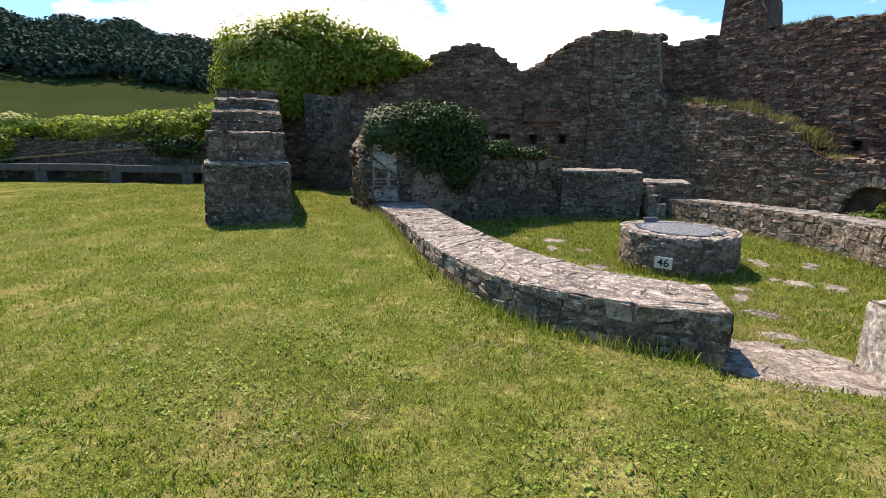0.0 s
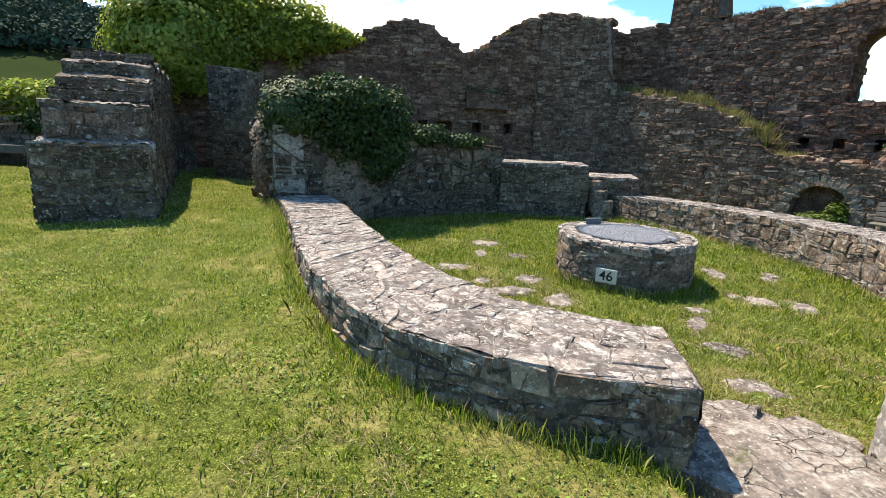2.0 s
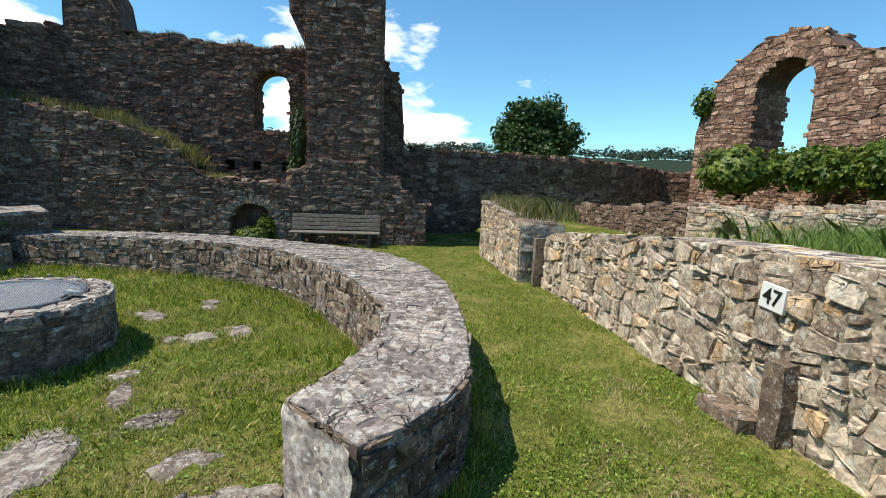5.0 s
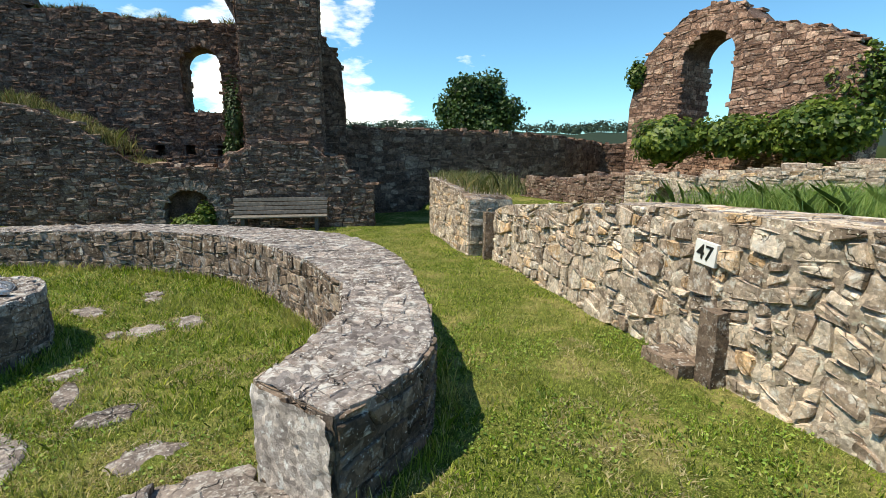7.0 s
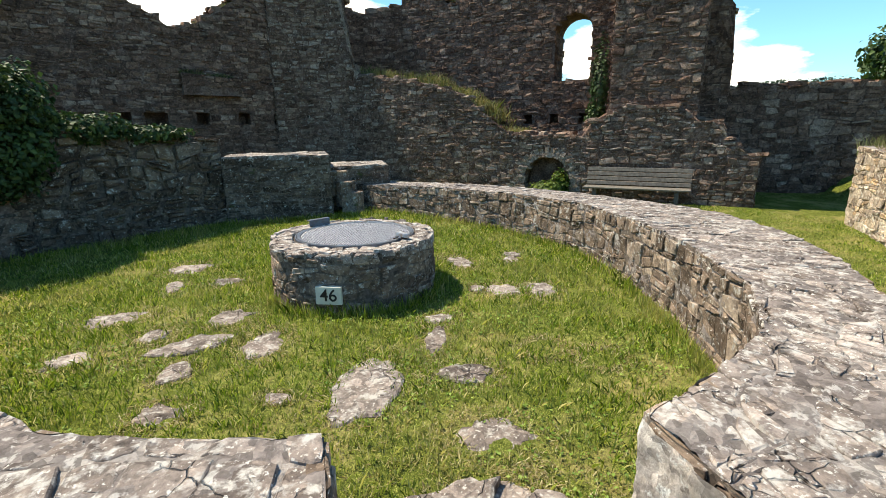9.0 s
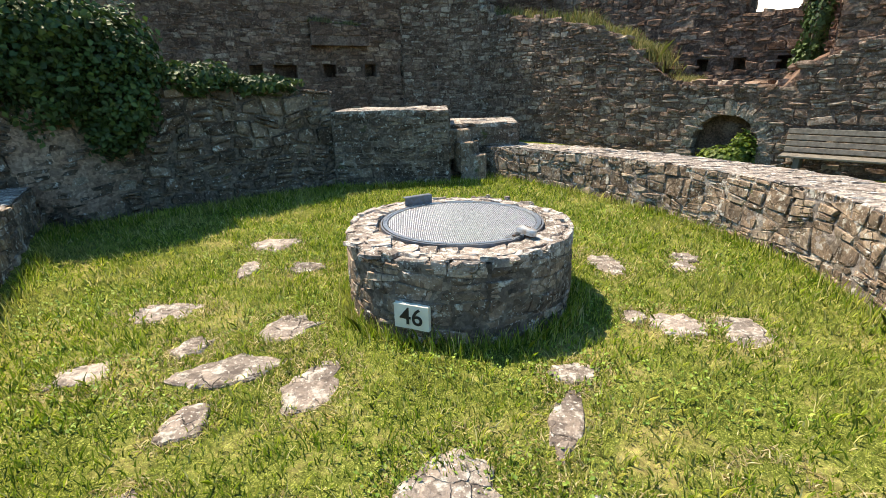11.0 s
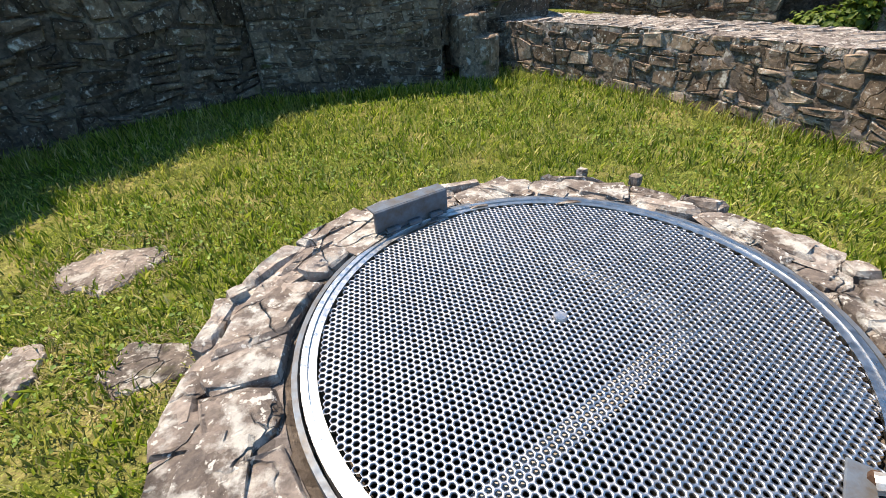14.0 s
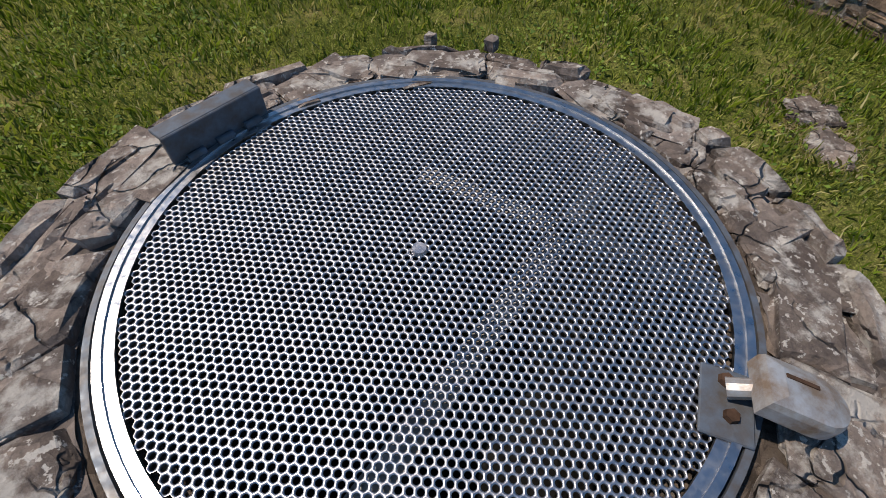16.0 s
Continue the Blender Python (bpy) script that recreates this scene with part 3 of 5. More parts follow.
def place(x, y, z, angle, size, tilt=(0, 0)):
    return Matrix.Translation((x, y, z)) @ Euler((tilt[0], tilt[1], angle)).to_matrix().to_4x4() @ Matrix.Diagonal((*size, 1))


def face_courses(st, line, base, top, side, seed, course=(0.07, 0.15), length=(0.14, 0.38), proud=0.016, skip=None, split=0.3, gap=0.003, skin=None):
    """Courses of rubble on one face of a wall. side: +1 when the face looks to the left of the line. skin: parent, mortar, grid step, level and relief."""
    ss = np.linspace(0, line.len, 40)
    if skin:
        parent, mort, fine, level, amp = skin
        mortar_skin(face_surface(line, side), 0.0, line.len, min(base(q) for q in ss) - 0.03, max(top(q) for q in ss), fine, mort, parent, top, base, skip, level, amp, seed)
    fitted(st, face_surface(line, side), 0.0, line.len, min(base(q) for q in ss) - 0.03, max(top(q) for q in ss), course, length, seed, top, base, skip, split, gap, proud)


def core(name, front, back, base, top, mat, parent, step=0.2, rough=0.008, label=""):
    """The solid body of a wall between two lines of about the same course."""
    n = max(3, int(front.len / step))
    v, f = [], []
    for i in range(n + 1):
        a, b = front.at(front.len * i / n), back.at(back.len * i / n)
        s = front.len * i / n
        for k, t in ((a, 0.0), (a * 0.66 + b * 0.34, 1), (a * 0.34 + b * 0.66, 1), (b, 0.0)):
            z = top(s) - 0.012 + rough * noise.noise(Vector((k[0] * 3, k[1] * 3, 0))) + (0.0 if t else -0.008)
            v.append((k[0], k[1], z))
        v.append((a[0], a[1], base(s) - 0.25))
        v.append((b[0], b[1], base(s) - 0.25))
    for i in range(n):
        p, q = 6 * i, 6 * i + 6
        for j, k in ((0, 1), (1, 2), (2, 3), (4, 0), (3, 5), (5, 4)):
            f.append((p + j, q + j, q + k, p + k))
    bm = bmesh.new()
    vs = [bm.verts.new(c) for c in v]
    for q in f:
        bm.faces.new([vs[j] for j in q])
    for o in (0, 6 * n):
        bm.faces.new([vs[o + j] for j in (4, 0, 1, 2, 3, 5)])
    bmesh.ops.recalc_face_normals(bm, faces=bm.faces[:])
    return part(name, bm, mat, parent, label)


def wall(name, label, front, back, base, top, mat, core_mat, seed, faces="fb", single=300, near=None, course=(0.07, 0.15), length=(0.14, 0.38), category="wall", skip=None, ends=True, proud=0.018, split=0.3, step=0.2, gap=0.003, skin=(0.04, 0.004, 0.016)):
    """A rubble wall: solid core, stones on its faces and ends. The front is the right-hand line seen along its course."""
    root = tagged(new(name), label, category, kind="structure")
    fl, bl = Line(front), Line(back)
    core("core", fl, bl, base, top, core_mat, root, step=step)
    st = Stones()
    skin = (root, core_mat) + skin
    btop = lambda s: top(s * fl.len / bl.len)
    bbase = lambda s: base(s * fl.len / bl.len)
    if "f" in faces:
        face_courses(st, fl, base, top, -1, seed, course, length, proud, skip, split, gap, skin)
    if "b" in faces:
        face_courses(st, bl, bbase, btop, 1, seed + 1, course, length, proud, None, split, gap, skin)
    for i, (a, b, s) in enumerate(((fl.p[0], bl.p[0], 0.0), (bl.p[-1], fl.p[-1], fl.len))):
        if ends:
            e = Line([b, a])
            face_courses(st, e, lambda q, s=s: base(s), lambda q, s=s: top(s), -1, seed + 7 + i, course, length, proud, None, split, gap, skin)
    st.lay(root, mat, single=single, near=near)
    return root, fl, bl


def capping(root, fl, bl, top, mat, seed, size=(0.2, 0.4), rows=3, single=300, over=0.02, near=None, proud=0.008, gap=0.001, parts=None, skin=True, fine=0.03):
    """Flat capping stones fitted over the top of a wall, bedded in mortar. parts: stretches of the top with their own stone lengths and rows."""
    st = Stones()
    wide = float(np.mean([np.hypot(*(bl.at(bl.len * k) - fl.at(fl.len * k))) for k in np.linspace(0, 1, 9)]))
    surf = top_surface(fl, bl, top, wide)
    for k, (s0, s1, length, count) in enumerate(parts or ((0.0, fl.len, size, rows),)):
        fitted(st, surf, s0, s1, -over, wide + over, (wide / count * 0.7, wide / count * 1.35), length, seed + 200 * k, split=0.3, gap=gap, proud=proud, depth=0.05, wave=0.9, rounding=(0.0, 0.2))
    if skin:
        mortar_skin(surf, 0.0, fl.len, 0.0, wide, fine, M_MORT_T, root, level=proud * 0.7, amp=proud * 1.3, seed=seed, name="bedding_mortar")
    st.lay(root, mat, "capping_stone", single=single, rest="capping_rubble", near=near)


def leaves(name, centres, normals, size, mat, seed, parent=None, spread=0.7):
    """Many small folded leaves as one mesh."""
    rng = np.random.default_rng(seed)
    n = len(centres)
    nn = normals + rng.normal(0, spread, (n, 3))
    nn /= np.linalg.norm(nn, axis=1)[:, None] + 1e-9
    ax = np.cross(nn, rng.normal(0, 1, (n, 3)))
    ax /= np.linalg.norm(ax, axis=1)[:, None] + 1e-9
    ay = np.cross(nn, ax)
    sz = size * rng.uniform(0.55, 1.35, (n, 1))
    c = centres
    v = np.stack([c - ax * sz * 0.5, c + ay * sz * 0.36 + nn * sz * 0.12 - ax * sz * 0.08, c + ax * sz * 0.55 - nn * sz * 0.08, c - ay * sz * 0.36 + nn * sz * 0.12 - ax * sz * 0.08], 1).reshape(-1, 3)
    i = np.arange(n)[:, None] * 4
    f = np.concatenate([np.concatenate([i, i + 1, i + 2], 1), np.concatenate([i, i + 2, i + 3], 1)])
    return mesh_object(name, array_mesh(name, v, f, mat), parent)


def blades(name, xy, z, height, width, mat, seed, parent=None, lean=0.5, plain=False):
    """Bent blades of grass as one mesh."""
    rng = np.random.default_rng(seed)
    n = len(xy)
    h = height * rng.uniform(0.4, 1.4, n)
    a = rng.uniform(0, 2 * np.pi, n)
    b = rng.uniform(0, 2 * np.pi, n)
    k = rng.uniform(0.1, 1.0, n) * lean * h
    side = np.stack([np.cos(a), np.sin(a), np.zeros(n)], 1) * (width * rng.uniform(0.6, 1.4, n) / 2)[:, None]
    out = np.stack([np.cos(b) * k, np.sin(b) * k, np.zeros(n)], 1)
    p = np.stack([xy[:, 0], xy[:, 1], z - 0.006], 1)
    up = np.array([0, 0, 1.0])
    mid = p + out * 0.4 + up * (h * 0.62)[:, None]
    tip = p + out * 1.1 + up * (h * 0.97)[:, None]
    if plain:
        v = np.stack([p - side, p + side, tip], 1).reshape(-1, 3)
        return mesh_object(name, array_mesh(name, v, np.arange(n * 3).reshape(-1, 3), mat), parent)
    v = np.stack([p - side, p + side, mid + side * 0.75, tip, mid - side * 0.75], 1).reshape(-1, 3)
    f = np.arange(n)[:, None] * 5 + np.arange(5)[None]
    return mesh_object(name, array_mesh(name, v, f, mat), parent)

# ---- walls of the round court ----
low = lambda s: -0.25
A_TOP = profile((0, 0.27), (3, 0.31), (6, 0.34), (7.6, 0.355))
B_TOP = profile((0, 0.43), (4, 0.41), (9, 0.31), (13, 0.2))
wall_a, a_f, a_b = wall("wall_west", "low curved rubble wall with lichened flat capping around lawn", A_OUT, A_IN, low, A_TOP, M_GREY, M_MORT, 11, near=(1.5, 3.2), course=(0.06, 0.14), length=(0.1, 0.34), split=0.4)
capping(wall_a, a_f, a_b, A_TOP, M_TOP, 21, near=(1.5, 3.2), parts=((0.0, 5.0, (0.05, 0.15), 3), (5.0, a_f.len, (0.1, 0.3), 3)), proud=0.012)
wall_b, b_f, b_b = wall("wall_east", "low curved rubble wall with lichened capping and squared end", B_OUT, B_IN, low, B_TOP, M_GREY, M_MORT, 31, near=(3.4, 3.0), course=(0.06, 0.14), length=(0.1, 0.3), split=0.4)
end_b = Line([B_IN[0], B_OUT[0]])
# pale skins on end and inner face: lichen, plus their sunlit brightness as colour
mortar_skin(face_surface(end_b, -1), 0.0, end_b.len, -0.2, 0.42, 0.025, M_CRUST, wall_b, level=0.034, amp=0.022, seed=33, name="lichen_crust")
mortar_skin(face_surface(b_b, 1), 0.0, 9.0, -0.2, 0.5, 0.03, M_MORT_T, wall_b, top=lambda q: B_TOP(q) - 0.02, level=0.004, amp=0.02, seed=35, name="lichen_crust")
capping(wall_b, b_f, b_b, B_TOP, M_TOP, 41, (0.04, 0.13), 3, near=(3.6, 3.2), over=0.015, proud=0.013)

# ---- ivy wall and stepped blocks behind the court ----
IVY_F = [(-1.42, 9.1), (0.3, 9.88), (2.64, 10.97)]
IVY_B = [(-2.0, 10.0), (-0.15, 10.8), (2.2, 11.95)]
IVY_TOP = profile((0, 1.35), (0.25, 1.75), (0.6, 1.98), (1.2, 2.03), (1.65, 1.8), (2.1, 1.38), (2.8, 1.25), (4.2, 1.17), (4.6, 1.15))
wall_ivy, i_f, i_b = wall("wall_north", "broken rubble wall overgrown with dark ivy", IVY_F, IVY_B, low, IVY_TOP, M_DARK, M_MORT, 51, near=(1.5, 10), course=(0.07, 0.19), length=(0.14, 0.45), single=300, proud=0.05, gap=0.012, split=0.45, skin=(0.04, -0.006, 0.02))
capping(wall_ivy, i_f, i_b, IVY_TOP, M_DARK, 55, (0.2, 0.45), 4, single=60, near=(2.3, 11))
# remnant of render low on the face
mortar_skin(face_surface(i_f, -1), 0.75, 2.0, -0.1, 1.2, 0.035, M_PATCH, wall_ivy, skip=lambda a, b: ((a - 1.35) / 0.55) ** 2 + ((b - 0.5) / 0.68) ** 2 + 0.5 * noise.noise(Vector((a * 5, b * 5, 1))) > 1, level=0.05, amp=0.014, seed=59, name="render_patch")
quoin = Stones()
fitted(quoin, face_surface(i_f, -1), 0.0, 0.5, 0.3, 1.4, (0.28, 0.5), (0.4, 0.6), 57, split=0.0, proud=0.05, depth=0.02)
quoin.lay(wall_ivy, M_PLASTER, "quoin")
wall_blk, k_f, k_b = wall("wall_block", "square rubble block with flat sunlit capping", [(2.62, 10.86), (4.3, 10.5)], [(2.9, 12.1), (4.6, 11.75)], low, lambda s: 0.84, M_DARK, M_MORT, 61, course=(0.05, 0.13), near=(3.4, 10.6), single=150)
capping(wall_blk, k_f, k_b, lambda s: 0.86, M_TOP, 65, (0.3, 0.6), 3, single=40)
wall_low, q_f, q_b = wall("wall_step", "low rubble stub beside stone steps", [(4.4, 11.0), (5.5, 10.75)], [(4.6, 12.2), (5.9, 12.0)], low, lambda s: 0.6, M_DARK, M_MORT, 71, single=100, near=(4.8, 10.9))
capping(wall_low, q_f, q_b, lambda s: 0.62, M_TOP, 75, (0.3, 0.6), 3, single=40)

# ---- stepped pillar wall ----
PIL_F = [(-2.5, 7.6), (-3.6, 10.2), (-4.9, 13.4)]
PIL_B = [(-3.73, 7.28), (-4.85, 9.9), (-6.2, 13.2)]
pil_f, pil_b = Line(PIL_F), Line(PIL_B)
for k, (s_lo, s_hi, z_top) in enumerate(((0.0, 0.6, 1.08), (0.56, 0.98, 1.5), (0.94, 1.3, 1.74), (1.26, 1.65, 1.95), (1.6, 2.1, 2.12), (2.05, 6.3, 2.3))):
    lo = 0.0 if k == 0 else 0.3
    fr, bk = [tuple(pil_f.at(q)) for q in (s_lo, s_hi)], [tuple(pil_b.at(q)) for q in (s_lo, s_hi)]
    if k:
        fr, bk = [(x - 0.03, y - 0.01) for x, y in fr], [(x + 0.03 + 0.04 * k, y) for x, y in bk]
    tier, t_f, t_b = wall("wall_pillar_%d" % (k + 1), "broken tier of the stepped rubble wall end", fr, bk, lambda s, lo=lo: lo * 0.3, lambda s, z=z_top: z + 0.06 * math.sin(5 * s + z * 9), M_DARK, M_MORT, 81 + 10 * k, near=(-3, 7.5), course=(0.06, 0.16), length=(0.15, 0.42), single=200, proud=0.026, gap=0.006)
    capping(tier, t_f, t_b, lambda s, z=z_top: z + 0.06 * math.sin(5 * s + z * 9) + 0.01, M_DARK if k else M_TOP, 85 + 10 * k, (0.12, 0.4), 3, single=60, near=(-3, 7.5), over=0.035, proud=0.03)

wall("wall_jamb", "square rubble jamb below the vine beside the passage", [(-3.75, 12.6), (-2.85, 12.4)], [(-3.6, 13.3), (-2.7, 13.1)], low, lambda s: 2.65 - 0.1 * s, M_DARK, M_MORT, 191, single=120, near=(-3, 12))
# ---- high walls at the back ----


def bake_cut(ob, cutters):
    """Cut openings through a mesh and keep the plain result."""
    for c in cutters:
        mod = ob.modifiers.new("cut", "BOOLEAN")
        mod.operation, mod.object, mod.solver = "DIFFERENCE", c, "EXACT"
    bpy.context.view_layer.update()
    me = bpy.data.meshes.new_from_object(ob.evaluated_get(bpy.context.evaluated_depsgraph_get()))
    ob.modifiers.clear()
    ob.data = me
    for c in cutters:
        bpy.data.objects.remove(c)


def arch_cutter(line, s, width, z0, z1, depth, rise=None):
    """A round-headed opening in the face of a wall at length s."""
    r = width / 2
    spring = z1 - (rise or r)
    pts = [(-r, z0), (r, z0)] + [(r * math.cos(a), spring + (z1 - spring) * math.sin(a)) for a in np.linspace(0, math.pi, 15)]
    bm = bmesh.new()
    d = line.dir(s)
    c = line.at(s)
    n = (d[1], -d[0])
    rows = []
    for off in (0.3, -depth):
        rows.append([bm.verts.new((c[0] + d[0] * x + n[0] * off, c[1] + d[1] * x + n[1] * off, z)) for x, z in pts])
    k = len(pts)
    bm.faces.new(rows[0])
    bm.faces.new(rows[1][::-1])
    for i in range(k):
        bm.faces.new([rows[0][i], rows[0][(i + 1) % k], rows[1][(i + 1) % k], rows[1][i]])
    bmesh.ops.recalc_face_normals(bm, faces=bm.faces[:])
    return part("cutter", bm, None, None)


def in_arch(openings):
    def test(s, z):
        for c, w, z0, z1 in openings:
            r = w / 2 + 0.02
            if abs(s - c) < r and z > z0 - 0.02 and (z < z1 - w / 2 or (z1 - w / 2 < z < z1 and (s - c) ** 2 + (z - z1 + w / 2) ** 2 < r * r)):
                return True
        return False
    return test


def arch_ring(st, line, s, width, z1, thick=0.22, depth=0.3, legs=0.0):
    """Voussoirs round an opening, and jamb stones below the springing."""
    r = width / 2
    spring = z1 - r
    d = line.dir(s)
    c = line.at(s)
    n = (d[1], -d[0])
    count = max(9, int(math.pi * (r + thick / 2) / 0.12))
    for i in range(count):
        a = math.pi * (i + 0.5) / count
        x, z = (r + thick / 2) * math.cos(a), spring + (r + thick / 2) * math.sin(a)
        off = 0.03 - depth / 2
        m = Matrix.Translation((c[0] + d[0] * x + n[0] * off, c[1] + d[1] * x + n[1] * off, z)) @ Euler((0, 0, math.atan2(d[1], d[0]))).to_matrix().to_4x4() @ Euler((0, -(a - math.pi / 2), 0)).to_matrix().to_4x4()
        st.add(m @ Matrix.Diagonal((math.pi * (r + thick / 2) / count * 0.95, depth, thick, 1)))
    z = spring - legs
    while z < spring - 0.05:
        for sgn in (-1, 1):
            x = sgn * (r + thick / 2)
            st.add(place(c[0] + d[0] * x - n[0] * (depth / 2 - 0.025), c[1] + d[1] * x - n[1] * (depth / 2 - 0.025), z + 0.1, math.atan2(d[1], d[0]), (thick * 1.2, depth, 0.19)))
        z += 0.2


def high_wall(name, label, front, thick, base, top, mat, core_mat, seed, openings=(), holes=(), rings=(), course=(0.055, 0.12), length=(0.14, 0.4), step=0.12, single=300, near=(4.0, 6.0), ends=True, faces="f"):
    root = tagged(new(name), label, "wall", kind="structure")
    fl = Line(front)
    bl = Line([fl.at(s) + thick * np.array([-fl.dir(s)[1], fl.dir(s)[0]]) for s in np.linspace(0, fl.len, max(2, len(front) * 3))])
    body = core("core", fl, bl, base, top, core_mat, root, step=step, rough=0.06)
    cuts = [arch_cutter(fl, s, w, z0, z1, dep) for s, w, z0, z1, dep in openings]
    for s, z, w, h in holes:
        bm = bmesh.new()
        d, c = fl.dir(s), fl.at(s)
        box(bm, (w, 0.9, h), Matrix.Translation((c[0], c[1], z)) @ Euler((0, 0, math.atan2(d[1], d[0]))).to_matrix().to_4x4())
        cuts.append(part("cutter", bm, None, None))
    if cuts:
        bake_cut(body, cuts)
    arch = in_arch([o[:4] for o in openings])
    skip = lambda s, z: arch(s, z) or any(abs(s - c) < w / 2 + 0.06 and abs(z - q) < h / 2 + 0.03 for c, q, w, h in holes)
    st = Stones()
    face_courses(st, fl, base, top, -1, seed, course, length, 0.024, skip, 0.35, skin=(root, core_mat, 0.07, 0.009, 0.026))
    if "b" in faces:
        btop = lambda s: top(s * fl.len / bl.len)
        face_courses(st, bl, lambda s: base(s * fl.len / bl.len), btop, 1, seed + 3, course, length, 0.02, skip, 0.35)
    if ends:
        for i, (a, b, s) in enumerate(((fl.p[0], bl.p[0], 0.0), (bl.p[-1], fl.p[-1], fl.len))):
            face_courses(st, Line([b, a]), lambda q, s=s: base(s), lambda q, s=s: top(s), -1, seed + 7 + i, course, length, 0.024, None, 0.35, skin=(root, core_mat, 0.07, 0.009, 0.026))
    # jamb stones on the reveals
    rng = random.Random(seed)
    for s, w, z0, z1, dep in openings:
        d, c = fl.dir(s), fl.at(s)
        n = (d[1], -d[0])
        if dep > 0.6:
            z = z0
            while z < z1 - w / 2:
                h = rng.uniform(0.1, 0.2)
                q = 0.05
                while q < dep - 0.15 and q < thick:
                    ln = rng.uniform(0.2, 0.4)
                    for sgn in (-1, 1):
                        x = sgn * (w / 2 + 0.04)
                        st.add(place(c[0] + d[0] * x - n[0] * (q + ln / 2), c[1] + d[1] * x - n[1] * (q + ln / 2), z + h / 2, math.atan2(n[1], n[0]), (ln, 0.12, h * 0.95)))
                    q += ln
                z += h
    for s, w, z1, th, legs in rings:
        arch_ring(st, fl, s, w, z1, th, 0.3, legs)
    # loose, stepped stones along the broken top
    s = 0.0
    while s < fl.len:
        ln = rng.uniform(0.15, 0.4)
        for t in (0.15, 0.5, 0.85):
            a, b = fl.at(min(s + ln / 2, fl.len)), bl.at(min(s + ln / 2, fl.len) * bl.len / fl.len)
            p = a + (b - a) * t
            d = fl.dir(s)
            if rng.random() < 0.75:
                st.add(place(p[0], p[1], top(s + ln / 2) + rng.uniform(-0.06, 0.05), math.atan2(d[1], d[0]) + rng.uniform(-0.3, 0.3), (ln, thick * 0.34, rng.uniform(0.07, 0.16)), (rng.uniform(-0.1, 0.1), rng.uniform(-0.1, 0.1))))
        s += ln
    st.lay(root, mat, single=single, near=near)
    return root, fl


def along(p, d, us):
    return [(p[0] + d[0] * u, p[1] + d[1] * u) for u in us]


deep = lambda s: -0.6
# curtain wall with the row of beam holes; u runs from -8.6
C0, CD = (2.83, 16.4), (0.985, 0.17)
cu = lambda u: u + 8.6
CURTAIN_TOP = profile((0, 2.2), (cu(-7.8), 2.35), (cu(-7.1), 2.95), (cu(-6.1), 3.45), (cu(-4.65), 3.55), (cu(-3.9), 3.75), (cu(-3.4), 4.1), (cu(-2.9), 4.35), (cu(-2.3), 4.5), (cu(-1.6), 4.45), (cu(-1.3), 4.2), (cu(-0.8), 3.95), (cu(-0.55), 3.75), (cu(-0.4), 3.72), (cu(0.2), 3.95), (cu(0.9), 4.45), (cu(1.5), 4.8), (cu(2.4), 5.1), (cu(3.3), 5.1), (cu(3.9), 5.0), (cu(4.5), 4.75), (cu(4.9), 4.55))
high_wall("wall_curtain", "high ragged curtain wall of red-brown rubble with beam holes", along(C0, CD, np.linspace(-8.6, 4.9, 12)), 0.9, lambda s: -0.3, CURTAIN_TOP, M_RED, M_MORT_R, 201,
          holes=[(cu(u), 1.6, w, 0.3) for u, w in ((-1.75, 0.3), (-1.08, 0.52), (-0.02, 0.32), (1.02, 0.3), (1.97, 0.28))])
high_wall("wall_ledge", "small projecting rubble ledge on the curtain wall", along((C0[0] + 0.05, C0[1] - 0.2), CD, (-0.45, 0.2, 0.95)), 0.26, lambda s: 2.42, profile((0, 2.7), (1.4, 2.6)), M_RED, M_MORT_R, 231, single=40)
P1, PD, PN = (12.0, 7.6), (-0.537, 0.844), (0.844, 0.537)
BEND = [(4.7, 16.66), (5.4, 16.66), (6.0, 16.5)]
L0 = Line(BEND + along(P1, PD, (10.1,))).len
pu = lambda u: L0 + 10.1 - u
TERRACE_TOP = profile((0, 4.95), (L0 + 0.1, 4.9), (L0 + 0.22, 4.4), (L0 + 0.3, 3.1), (L0 + 0.42, 2.9), (pu(9.4), 2.75), (pu(8.2), 2.6), (pu(7.0), 2.35), (pu(6.3), 2.1), (pu(5.9), 1.75), (pu(5.3), 1.3), (pu(5.0), 1.12), (pu(3.3), 1.06), (pu(3.05), 1.4), (pu(2.4), 1.75), (pu(1.2), 1.6), (pu(0.95), 1.35), (pu(0.45), 1.3), (pu(0.4), 0.95), (pu(0.15), 0.92), (pu(0.1), 0.7), (pu(-0.2), 0.66))
high_wall("wall_terrace", "broad grey-brown rubble terrace wall with arched niche", BEND + along(P1, PD, np.linspace(10.1, -0.2, 12)), 1.3, deep, TERRACE_TOP, M_TERR, M_MORT_R, 251,
          openings=[(pu(4.1), 1.1, -0.7, 0.57, 0.4)])
niche_ring = Stones()
arch_ring(niche_ring, Line(along(P1, PD, (10.1, -0.2))), 6.0, 1.1, 0.57, 0.24, 0.26, 0.5)
niche_ring.lay(bpy.data.objects["wall_terrace"], M_RING, "voussoir")
P2 = (P1[0] + 2.2 * PN[0], P1[1] + 2.2 * PN[1])
wu = lambda u: 9.45 - u
